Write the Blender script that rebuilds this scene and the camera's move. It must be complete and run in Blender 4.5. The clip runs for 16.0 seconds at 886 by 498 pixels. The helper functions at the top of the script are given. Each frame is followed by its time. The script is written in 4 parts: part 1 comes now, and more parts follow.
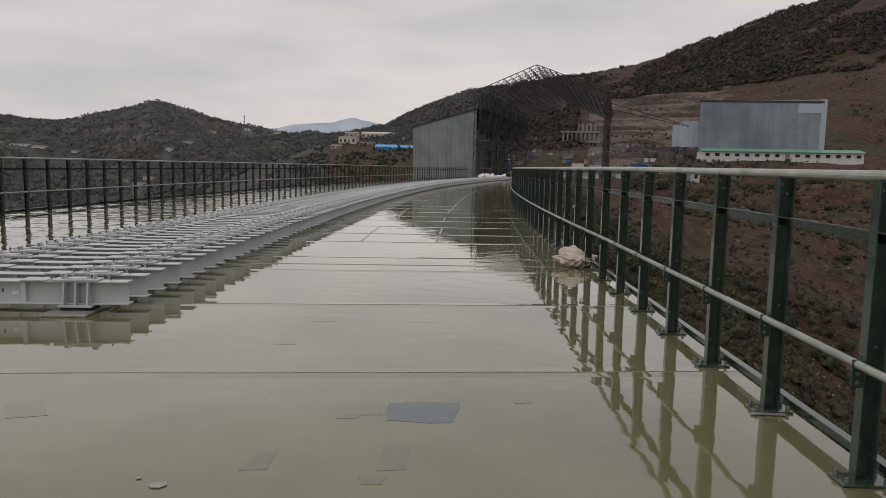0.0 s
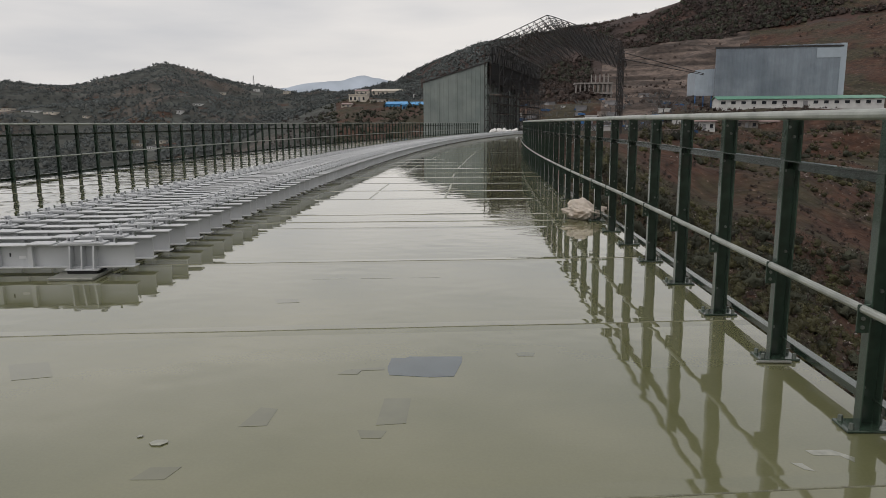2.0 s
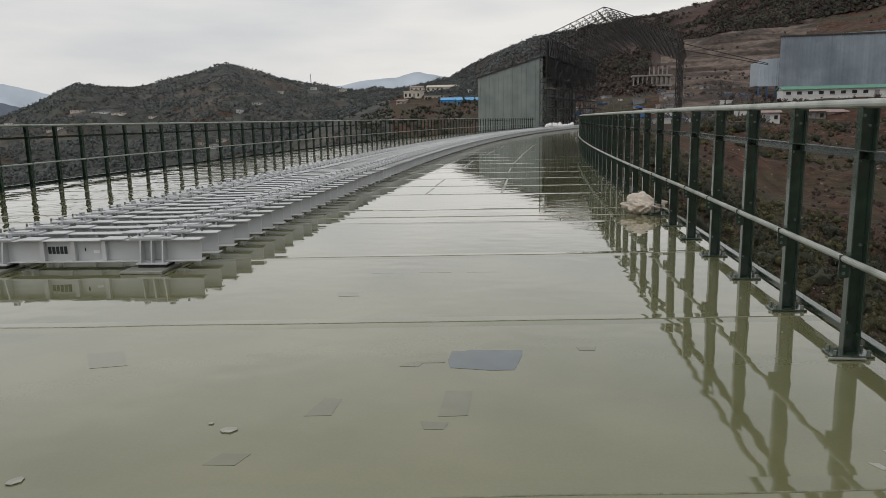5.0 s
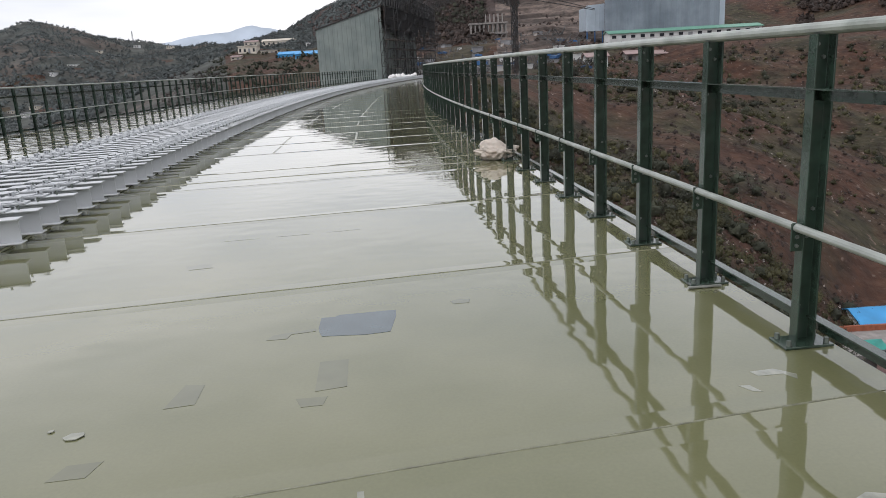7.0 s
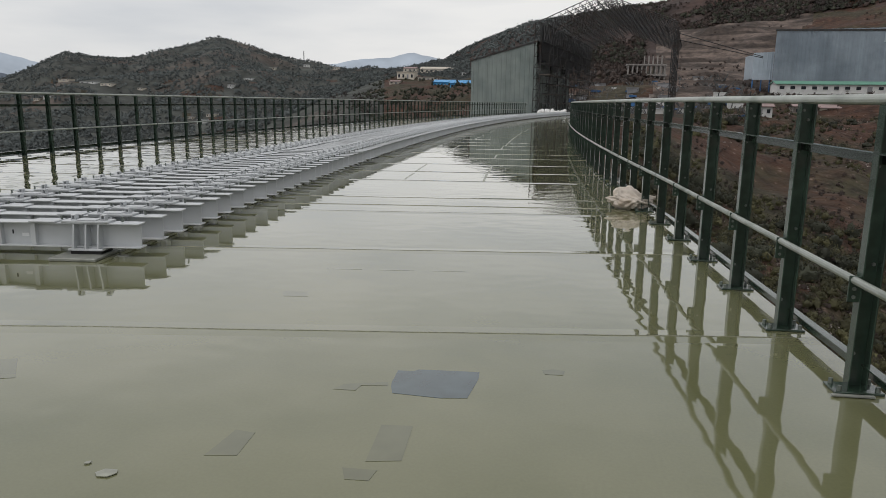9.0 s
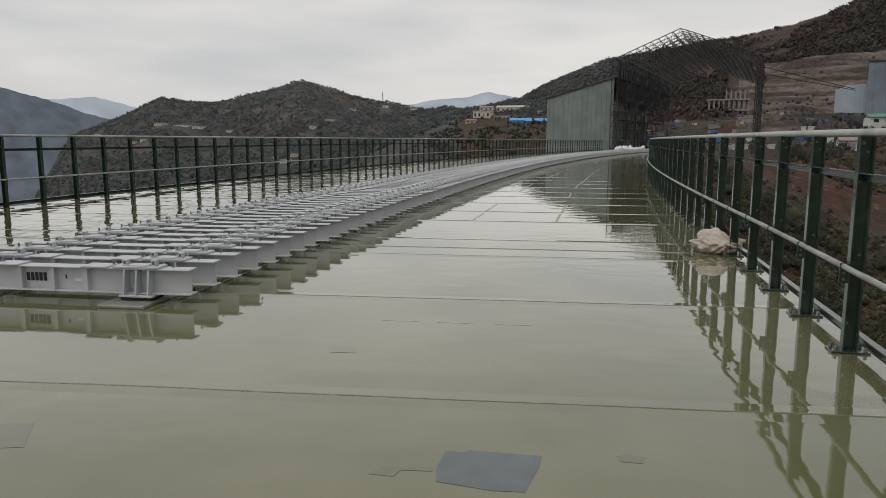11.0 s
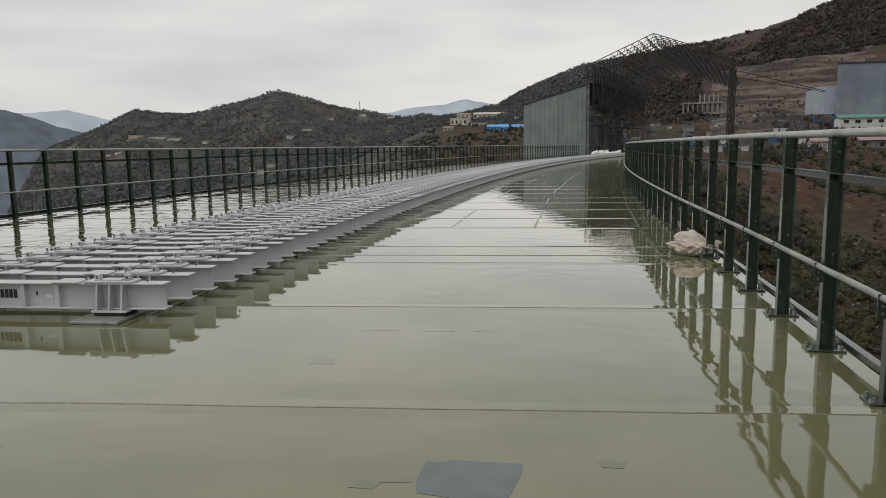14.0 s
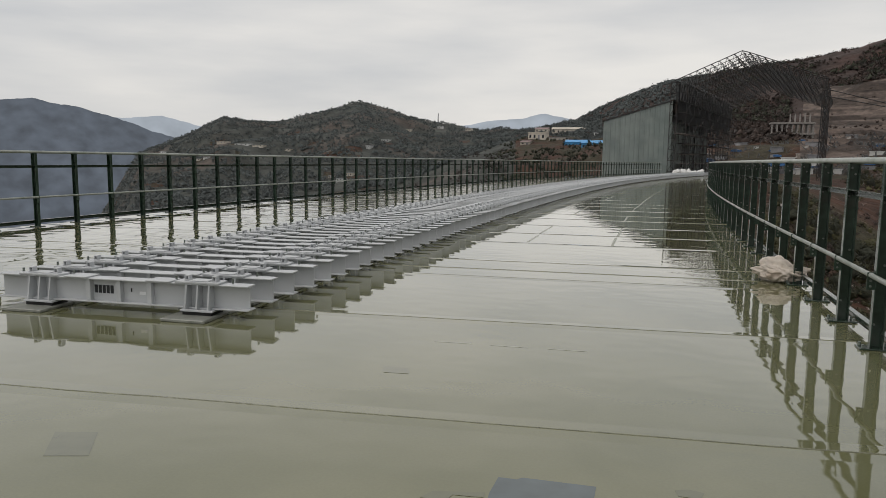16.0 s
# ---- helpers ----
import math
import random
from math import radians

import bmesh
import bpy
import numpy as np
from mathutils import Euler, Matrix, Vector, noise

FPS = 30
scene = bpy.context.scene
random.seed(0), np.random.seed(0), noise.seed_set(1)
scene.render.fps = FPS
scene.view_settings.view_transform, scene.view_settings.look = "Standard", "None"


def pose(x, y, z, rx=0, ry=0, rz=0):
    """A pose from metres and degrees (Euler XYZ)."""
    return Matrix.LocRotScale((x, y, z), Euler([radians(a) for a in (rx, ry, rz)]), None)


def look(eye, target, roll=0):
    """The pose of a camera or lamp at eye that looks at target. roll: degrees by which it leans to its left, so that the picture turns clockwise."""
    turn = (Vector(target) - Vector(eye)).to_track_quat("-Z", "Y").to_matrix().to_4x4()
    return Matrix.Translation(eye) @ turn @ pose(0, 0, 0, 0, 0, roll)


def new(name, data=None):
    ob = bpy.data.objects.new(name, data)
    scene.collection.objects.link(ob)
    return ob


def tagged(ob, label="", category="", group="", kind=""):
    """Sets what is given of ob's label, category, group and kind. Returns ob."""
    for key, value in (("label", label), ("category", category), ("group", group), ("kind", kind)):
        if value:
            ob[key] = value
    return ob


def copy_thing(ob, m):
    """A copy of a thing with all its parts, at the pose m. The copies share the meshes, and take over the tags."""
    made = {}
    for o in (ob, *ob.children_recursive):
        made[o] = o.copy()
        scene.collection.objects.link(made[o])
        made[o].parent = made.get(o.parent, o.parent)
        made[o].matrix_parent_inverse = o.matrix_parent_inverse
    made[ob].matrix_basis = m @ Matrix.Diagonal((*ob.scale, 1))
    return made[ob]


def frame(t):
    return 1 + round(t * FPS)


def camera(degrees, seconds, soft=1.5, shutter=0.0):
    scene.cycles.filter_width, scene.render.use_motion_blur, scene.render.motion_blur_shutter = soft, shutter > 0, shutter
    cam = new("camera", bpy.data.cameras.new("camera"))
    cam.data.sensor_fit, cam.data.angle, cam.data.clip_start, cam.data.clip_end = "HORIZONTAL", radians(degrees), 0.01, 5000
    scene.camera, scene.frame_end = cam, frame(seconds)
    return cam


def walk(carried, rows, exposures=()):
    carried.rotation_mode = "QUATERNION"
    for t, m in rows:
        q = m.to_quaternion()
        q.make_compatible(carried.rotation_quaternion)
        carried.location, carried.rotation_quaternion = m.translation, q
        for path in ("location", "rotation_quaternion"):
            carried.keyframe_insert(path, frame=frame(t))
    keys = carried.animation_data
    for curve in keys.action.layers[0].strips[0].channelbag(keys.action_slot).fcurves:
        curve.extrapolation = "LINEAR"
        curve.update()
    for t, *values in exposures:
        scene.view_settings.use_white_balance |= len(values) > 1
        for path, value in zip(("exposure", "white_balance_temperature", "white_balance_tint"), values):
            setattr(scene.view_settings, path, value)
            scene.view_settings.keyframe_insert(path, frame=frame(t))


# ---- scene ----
cam = camera(63.1, 16.0, soft=0.5)
PATH = [
    (0, (0.134, -0.232, 1.579), (-0.085, 1.742, 1.345), 1.1),
    (0.5, (0.212, -0.187, 1.565), (-0.078, 1.771, 1.28), -1.2),
    (1, (0.234, -0.177, 1.564), (0.052, 1.796, 1.288), 0.1),
    (1.5, (0.222, -0.176, 1.561), (-0.015, 1.791, 1.289), -0.9),
    (2, (0.224, -0.159, 1.548), (-0.031, 1.793, 1.196), -0.4),
    (2.5, (0.215, -0.166, 1.544), (-0.051, 1.782, 1.179), -0.5),
    (3, (0.196, -0.179, 1.547), (-0.164, 1.758, 1.202), -0.6),
    (3.5, (0.194, -0.189, 1.549), (-0.22, 1.733, 1.184), -1.1),
    (3.7, (0.204, -0.188, 1.545), (-0.207, 1.733, 1.168), -1.3),
    (5.8, (0.183, -0.167, 1.53), (-0.205, 1.762, 1.175), -0.9),
    (6, (0.206, -0.14, 1.502), (-0.071, 1.793, 1.069), 0.3),
    (6.5, (0.156, -0.057, 1.495), (0.046, 1.863, 0.947), -1.0),
    (7, (0.089, 0.059, 1.504), (0.082, 1.996, 1.004), -3.3),
    (7.2, (0.162, 0.087, 1.5), (0.229, 2.003, 0.93), -2.6),
    (7.5, (0.096, 0.158, 1.524), (0.109, 2.081, 0.971), -2.0),
    (8, (0.222, 0.272, 1.527), (-0.141, 2.186, 1.074), -0.3),
    (8.5, (0.291, 0.376, 1.536), (-0.092, 2.284, 1.073), -0.0),
    (9, (0.277, 0.532, 1.533), (-0.095, 2.455, 1.125), 0.8),
    (9.5, (0.257, 0.725, 1.541), (-0.136, 2.662, 1.237), 0.4),
    (10, (0.244, 0.92, 1.518), (-0.28, 2.828, 1.229), 0.1),
    (10.2, (0.248, 1.046, 1.52), (-0.335, 2.926, 1.17), 0.5),
    (12.3, (0.282, 1.136, 1.538), (-0.272, 3.044, 1.317), -0.5),
    (12.5, (0.288, 1.141, 1.531), (-0.257, 3.049, 1.278), -0.6),
    (13, (0.287, 1.17, 1.528), (-0.104, 3.108, 1.222), -0.3),
    (13.5, (0.267, 1.173, 1.534), (-0.162, 3.104, 1.237), -0.5),
    (14, (0.27, 1.148, 1.528), (-0.257, 3.056, 1.24), -0.9),
    (14.5, (0.275, 1.148, 1.53), (-0.261, 3.051, 1.231), -1.0),
    (15, (0.268, 1.144, 1.534), (-0.307, 3.035, 1.231), -0.2),
    (15.5, (0.259, 1.122, 1.535), (-0.352, 3.008, 1.275), 0.1),
    (16, (0.24, 1.105, 1.546), (-0.479, 2.954, 1.293), 0.7),
]
EXPOSURES = [(0, -0.2, 6650, 15), (0.5, -0.07, 6650, 15), (1, -0.06, 6550, 13), (2, 0.0, 6550, 12), (3, 0.04, 6500, 11), (3.5, 0.06, 6500, 10),
             (6, 0.04, 6450, 10), (6.5, 0.36, 6350, 11), (7, 0.55, 6150, 13), (7.2, 0.42, 6200, 13), (7.5, 0.62, 6150, 13), (8, 0.39, 6150, 12), (8.5, 0.19, 6250, 11),
             (9, 0.09, 6350, 10), (9.5, -0.07, 6450, 10), (10, -0.05, 6500, 10), (12.5, -0.13, 6550, 11), (13, -0.14, 6600, 11), (13.5, -0.05, 6550, 11), (14, 0.0, 6550, 10), (16, 0.0, 6550, 10)]
walk(cam, [(t, look(*m)) for t, *m in PATH], EXPOSURES)

# ---- light ----
world = bpy.data.worlds.new("overcast_sky")
scene.world = world
world.use_nodes = True
wn, wl = world.node_tree.nodes, world.node_tree.links
wn.clear()
w_out, w_bg = wn.new("ShaderNodeOutputWorld"), wn.new("ShaderNodeBackground")
w_sky = wn.new("ShaderNodeTexSky")
w_sky.sky_type, w_sky.sun_disc = 'NISHITA', False
w_sky.sun_elevation, w_sky.sun_rotation = radians(53), radians(228)
w_sky.air_density, w_sky.dust_density = 1.0, 3.0
w_co, w_map = wn.new("ShaderNodeTexCoord"), wn.new("ShaderNodeMapping")
w_map.inputs["Scale"].default_value = (1.0, 1.0, 5.5)
w_n1, w_n2 = wn.new("ShaderNodeTexNoise"), wn.new("ShaderNodeTexNoise")
w_n1.inputs["Scale"].default_value, w_n1.inputs["Detail"].default_value = 1.3, 7.0
w_n1.inputs["Roughness"].default_value = 0.5
w_n2.inputs["Scale"].default_value, w_n2.inputs["Detail"].default_value = 5.0, 4.0
w_ramp = wn.new("ShaderNodeValToRGB")
w_ramp.color_ramp.elements[0].position, w_ramp.color_ramp.elements[1].position = 0.34, 0.66
w_ramp.color_ramp.elements[0].color = (5.85, 5.97, 6.12, 1)
w_ramp.color_ramp.elements[1].color = (8.25, 8.05, 7.72, 1)
w_add, w_mix, w_scale = wn.new("ShaderNodeMath"), wn.new("ShaderNodeMix"), wn.new("ShaderNodeMath")
w_scale.operation, w_scale.inputs[1].default_value = 'MULTIPLY_ADD', 0.3
w_mix.data_type = 'RGBA'
w_mix.inputs[0].default_value = 0.93
wl.new(w_co.outputs["Generated"], w_map.inputs["Vector"])
wl.new(w_map.outputs[0], w_n1.inputs["Vector"])
wl.new(w_map.outputs[0], w_n2.inputs["Vector"])
wl.new(w_n2.outputs["Fac"], w_scale.inputs[0])
w_sub = wn.new("ShaderNodeMath")
w_sub.operation, w_sub.inputs[1].default_value = 'SUBTRACT', 0.15
wl.new(w_n1.outputs["Fac"], w_sub.inputs[0])
wl.new(w_sub.outputs[0], w_scale.inputs[2])
wl.new(w_scale.outputs[0], w_ramp.inputs[0])
wl.new(w_sky.outputs[0], w_mix.inputs[6])
wl.new(w_ramp.outputs[0], w_mix.inputs[7])
wl.new(w_mix.outputs[2], w_bg.inputs["Color"])
w_bg.inputs["Strength"].default_value = 0.1
wl.new(w_bg.outputs[0], w_out.inputs["Surface"])

sun = new("sun", bpy.data.lights.new("sun", 'SUN'))
sun.data.energy, sun.data.angle, sun.data.color = 0.6, radians(30), (1.0, 0.96, 0.9)
sun.matrix_world = look((0, 0, 100), (45, 40, 20))


# ---- materials ----
def material(name, base, rough=0.6, metal=0.0, vary=0.25, scale=6.0, bump=0.0, bump_scale=None, second=None,
             second_scale=0.7, second_at=(0.45, 0.6), ior=1.45, per_object=0.0, coat=0.0, strata=0.0, rough_vary=0.0, coords="Object",
             third=None, third_scale=1.0, third_at=(0.62, 0.68), relief=0.02, island=0.0):
    """A worn surface: two scales of colour variation, a second colour in patches, fine relief."""
    m = bpy.data.materials.new(name)
    m.use_nodes = True
    nt = m.node_tree
    n, l = nt.nodes, nt.links
    bsdf = n["Principled BSDF"]
    bsdf.inputs["Metallic"].default_value = metal
    bsdf.inputs["IOR"].default_value = ior
    co = n.new("ShaderNodeTexCoord")
    fine = n.new("ShaderNodeTexNoise")
    fine.inputs["Scale"].default_value, fine.inputs["Detail"].default_value = scale, 6.0
    l.new(co.outputs[coords], fine.inputs["Vector"])
    spread = n.new("ShaderNodeMapRange")
    spread.inputs["From Min"].default_value, spread.inputs["From Max"].default_value = 0.3, 0.7
    spread.inputs["To Min"].default_value, spread.inputs["To Max"].default_value = 1 - vary, 1 + vary
    l.new(fine.outputs["Fac"], spread.inputs["Value"])
    colour = n.new("ShaderNodeRGB")
    colour.outputs[0].default_value = (*base, 1)
    source = colour.outputs[0]
    if coat:
        bsdf.inputs["Coat Weight"].default_value, bsdf.inputs["Coat Roughness"].default_value = coat, 0.015
        bsdf.inputs["Coat IOR"].default_value = 1.45
    if second:
        big = n.new("ShaderNodeTexNoise")
        big.inputs["Scale"].default_value, big.inputs["Detail"].default_value = second_scale, 5.0
        if strata:
            lay = n.new("ShaderNodeMapping")
            lay.inputs["Scale"].default_value = (0.6, 0.6, strata)
            l.new(co.outputs[coords], lay.inputs["Vector"])
            l.new(lay.outputs[0], big.inputs["Vector"])
        else:
            l.new(co.outputs[coords], big.inputs["Vector"])
        edge = n.new("ShaderNodeMapRange")
        edge.inputs["From Min"].default_value, edge.inputs["From Max"].default_value = second_at
        l.new(big.outputs["Fac"], edge.inputs["Value"])
        mix = n.new("ShaderNodeMix")
        mix.data_type = 'RGBA'
        mix.inputs[7].default_value = (*second, 1)
        l.new(edge.outputs[0], mix.inputs[0])
        l.new(source, mix.inputs[6])
        source = mix.outputs[2]
    if third:
        spots = n.new("ShaderNodeTexNoise")
        spots.inputs["Scale"].default_value, spots.inputs["Detail"].default_value = third_scale, 3.0
        l.new(co.outputs[coords], spots.inputs["Vector"])
        spot_edge = n.new("ShaderNodeMapRange")
        spot_edge.inputs["From Min"].default_value, spot_edge.inputs["From Max"].default_value = third_at
        l.new(spots.outputs["Fac"], spot_edge.inputs["Value"])
        spot_mix = n.new("ShaderNodeMix")
        spot_mix.data_type = 'RGBA'
        spot_mix.inputs[7].default_value = (*third, 1)
        l.new(spot_edge.outputs[0], spot_mix.inputs[0])
        l.new(source, spot_mix.inputs[6])
        source = spot_mix.outputs[2]
    if island:
        geo, each, leaf_mul = n.new("ShaderNodeNewGeometry"), n.new("ShaderNodeMapRange"), n.new("ShaderNodeMix")
        each.inputs["To Min"].default_value, each.inputs["To Max"].default_value = 1 - island, 1 + island
        leaf_mul.data_type, leaf_mul.blend_type = 'RGBA', 'MULTIPLY'
        leaf_mul.inputs[0].default_value = 1.0
        l.new(geo.outputs["Random Per Island"], each.inputs["Value"])
        l.new(source, leaf_mul.inputs[6])
        l.new(each.outputs[0], leaf_mul.inputs[7])
        source = leaf_mul.outputs[2]
    tint = n.new("ShaderNodeMix")
    tint.data_type, tint.blend_type = 'RGBA', 'MULTIPLY'
    tint.inputs[0].default_value = 1.0
    l.new(source, tint.inputs[6])
    l.new(spread.outputs[0], tint.inputs[7])
    source = tint.outputs[2]
    if per_object:
        info = n.new("ShaderNodeObjectInfo")
        own = n.new("ShaderNodeMapRange")
        own.inputs["To Min"].default_value, own.inputs["To Max"].default_value = 1 - per_object, 1 + per_object
        l.new(info.outputs["Random"], own.inputs["Value"])
        mul = n.new("ShaderNodeMix")
        mul.data_type, mul.blend_type = 'RGBA', 'MULTIPLY'
        mul.inputs[0].default_value = 1.0
        l.new(source, mul.inputs[6])
        l.new(own.outputs[0], mul.inputs[7])
        source = mul.outputs[2]
    l.new(source, bsdf.inputs["Base Color"])
    if rough_vary:
        rr = n.new("ShaderNodeMapRange")
        rr.inputs["From Min"].default_value, rr.inputs["From Max"].default_value = 0.35, 0.7
        rr.inputs["To Min"].default_value, rr.inputs["To Max"].default_value = rough, rough + rough_vary
        l.new(fine.outputs["Fac"], rr.inputs["Value"])
        l.new(rr.outputs[0], bsdf.inputs["Roughness"])
    else:
        bsdf.inputs["Roughness"].default_value = rough
    if bump:
        rel = n.new("ShaderNodeTexNoise")
        rel.inputs["Scale"].default_value = bump_scale or scale * 3
        rel.inputs["Detail"].default_value = 4.0
        l.new(co.outputs[coords], rel.inputs["Vector"])
        b = n.new("ShaderNodeBump")
        b.inputs["Strength"].default_value, b.inputs["Distance"].default_value = bump, relief
        l.new(rel.outputs["Fac"], b.inputs["Height"])
        l.new(b.outputs[0], bsdf.inputs["Normal"])
    return m


def wet_deck_material(name, stretch_by, strength):
    """Olive-green deck paint under a thin film of rain water."""
    m = bpy.data.materials.new(name)
    m.use_nodes = True
    n, l = m.node_tree.nodes, m.node_tree.links
    bsdf = n["Principled BSDF"]
    co = n.new("ShaderNodeTexCoord")
    big, mid, fine = (n.new("ShaderNodeTexNoise") for _ in range(3))
    for node, s, d in ((big, 0.35, 4.0), (mid, 1.7, 6.0), (fine, 60.0, 3.0)):
        node.inputs["Scale"].default_value, node.inputs["Detail"].default_value = s, d
        l.new(co.outputs["Object"], node.inputs["Vector"])
    ramp = n.new("ShaderNodeValToRGB")
    ramp.color_ramp.elements[0].position, ramp.color_ramp.elements[1].position = 0.3, 0.72
    ramp.color_ramp.elements[0].color = (0.142, 0.145, 0.072, 1)
    ramp.color_ramp.elements[1].color = (0.166, 0.167, 0.090, 1)
    l.new(mid.outputs["Fac"], ramp.inputs[0])
    grain = n.new("ShaderNodeMapRange")
    grain.inputs["To Min"].default_value, grain.inputs["To Max"].default_value = 0.9, 1.1
    l.new(fine.outputs["Fac"], grain.inputs["Value"])
    mul = n.new("ShaderNodeMix")
    mul.data_type, mul.blend_type = 'RGBA', 'MULTIPLY'
    mul.inputs[0].default_value = 1.0
    l.new(ramp.outputs[0], mul.inputs[6])
    l.new(grain.outputs[0], mul.inputs[7])
    l.new(mul.outputs[2], bsdf.inputs["Base Color"])
    rough = n.new("ShaderNodeMapRange")
    rough.inputs["From Min"].default_value, rough.inputs["From Max"].default_value = 0.4, 0.75
    rough.inputs["To Min"].default_value, rough.inputs["To Max"].default_value = 0.02, 0.09
    l.new(big.outputs["Fac"], rough.inputs["Value"])
    l.new(rough.outputs[0], bsdf.inputs["Roughness"])
    bsdf.inputs["IOR"].default_value = 1.4
    bsdf.inputs["Coat Weight"].default_value = 0.65
    bsdf.inputs["Coat Roughness"].default_value = 0.015
    bsdf.inputs["Coat IOR"].default_value = 1.45
    stretch = n.new("ShaderNodeMapping")
    stretch.inputs["Scale"].default_value = stretch_by
    l.new(co.outputs["Object"], stretch.inputs["Vector"])
    ripple = n.new("ShaderNodeTexNoise")
    ripple.inputs["Scale"].default_value, ripple.inputs["Detail"].default_value = 1.5, 1.0
    l.new(stretch.outputs[0], ripple.inputs["Vector"])
    bump = n.new("ShaderNodeBump")
    bump.inputs["Strength"].default_value, bump.inputs["Distance"].default_value = strength, 0.012
    l.new(ripple.outputs["Fac"], bump.inputs["Height"])
    l.new(bump.outputs[0], bsdf.inputs["Normal"])
    l.new(bump.outputs[0], bsdf.inputs["Coat Normal"])
    return m


DECK = wet_deck_material("wet_green_deck_paint", (1.7, 2.2, 1.0), 0.20)
DECK_WAVY = wet_deck_material("wet_wavy_deck_paint", (1.5, 1.2, 1.0), 1.25)
WELD = material("wet_weld_bead", (0.17, 0.17, 0.11), 0.2, vary=0.3, scale=12, bump=0.4)
CHALK = material("pale_scuffed_paint", (0.25, 0.255, 0.20), 0.1, vary=0.3, scale=14, coat=0.65)
SEAM = material("pale_sealed_seam", (0.25, 0.26, 0.20), 0.25, vary=0.25, scale=8)
PATCH = material("blue_grey_paint_patch", (0.066, 0.090, 0.098), 0.12, vary=0.15, scale=7, coat=0.45)
PATCH_FAINT = material("olive_grey_paint_patch", (0.126, 0.130, 0.076), 0.08, vary=0.12, scale=5, coat=0.55)
GREEN = material("dark_green_steel_paint", (0.026, 0.047, 0.033), 0.26, vary=0.3, scale=9, bump=0.06, bump_scale=60, coat=0.55,
                 second=(0.045, 0.055, 0.043), second_scale=3.0, second_at=(0.55, 0.75), per_object=0.12)
PIPE = material("pale_galvanised_pipe", (0.34, 0.36, 0.33), 0.33, metal=0.35, vary=0.18, scale=5, bump=0.1, bump_scale=40,
                second=(0.20, 0.23, 0.19), second_scale=2.2, second_at=(0.55, 0.7))
BOLT = material("grey_bolt_steel", (0.16, 0.18, 0.16), 0.4, metal=0.6, vary=0.2, scale=30)
SLEEPER = material("light_grey_sleeper_paint", (0.50, 0.515, 0.53), 0.33, vary=0.08, scale=4, bump=0.06, bump_scale=40,
                   second=(0.42, 0.435, 0.445), second_scale=2.0, second_at=(0.5, 0.7), per_object=0.05)
RUBBER = material("black_rubber_pad", (0.012, 0.012, 0.012), 0.6, vary=0.2)
STENCIL = material("black_stencil_paint", (0.018, 0.02, 0.024), 0.5, vary=0.2)
STICKER = material("white_sticker", (0.72, 0.73, 0.74), 0.4, vary=0.05)
GROUT = material("pale_grout_pad", (0.235, 0.24, 0.215), 0.3, vary=0.2, scale=9, bump=0.2)
SACK = material("dirty_white_woven_sack", (0.62, 0.55, 0.48), 0.7, vary=0.18, scale=10, bump=0.5, bump_scale=160,
                second=(0.42, 0.34, 0.27), second_scale=5.0, second_at=(0.52, 0.7))
WHITE_SACK = material("white_plastic_sheet", (0.78, 0.77, 0.76), 0.55, vary=0.12, scale=2)
CLADDING = material("grey_green_metal_cladding", (0.25, 0.285, 0.27), 0.45, metal=0.1, vary=0.08, scale=0.6,
                    second=(0.20, 0.235, 0.225), second_scale=0.25, second_at=(0.45, 0.6), per_object=0.06)
BLUE_CLADDING = material("blue_grey_metal_cladding", (0.25, 0.29, 0.335), 0.4, metal=0.15, vary=0.1, scale=0.35,
                         second=(0.19, 0.225, 0.265), second_scale=0.12, second_at=(0.45, 0.62), per_object=0.07)
PALE_CLADDING = material("pale_blue_cladding", (0.40, 0.46, 0.52), 0.4, vary=0.08, scale=0.5)
FRAME_STEEL = material("dark_rusty_frame_steel", (0.036, 0.036, 0.037), 0.6, vary=0.4, scale=2,
                       second=(0.045, 0.032, 0.026), second_scale=0.6, second_at=(0.5, 0.65))
DARK_SHEET = material("black_weathered_sheeting", (0.010, 0.011, 0.012), 0.6, vary=0.4, scale=0.8)
CONCRETE = material("raw_concrete", (0.27, 0.25, 0.235), 0.85, vary=0.2, scale=1.5, bump=0.3)
RENDER_WALL = material("cream_rendered_wall", (0.55, 0.50, 0.43), 0.8, vary=0.12, scale=0.6, per_object=0.15)
WHITE_WALL = material("white_painted_wall", (0.62, 0.62, 0.61), 0.8, vary=0.1, scale=0.8)
GREEN_ROOF = material("green_metal_roof", (0.13, 0.30, 0.22), 0.45, vary=0.15, scale=0.7)
BLUE_ROOF = material("bright_blue_metal_roof", (0.05, 0.30, 0.62), 0.45, vary=0.15, scale=0.5, per_object=0.12)
PINK_ROOF = material("faded_pink_roof", (0.30, 0.22, 0.21), 0.7, vary=0.15, scale=0.7)
GREY_ROOF = material("grey_sheet_roof", (0.24, 0.24, 0.25), 0.6, vary=0.2, scale=0.7, per_object=0.3)
WINDOW_DARK = material("dark_window_glass", (0.02, 0.024, 0.03), 0.15, vary=0.1)
TARP = material("blue_tarpaulin", (0.03, 0.10, 0.24), 0.55, vary=0.3, scale=2, per_object=0.4)
RUBBISH = material("mixed_site_debris", (0.22, 0.19, 0.17), 0.85, vary=0.5, scale=1.2, second=(0.28, 0.27, 0.26),
                   second_scale=0.7, second_at=(0.55, 0.65), per_object=0.5)
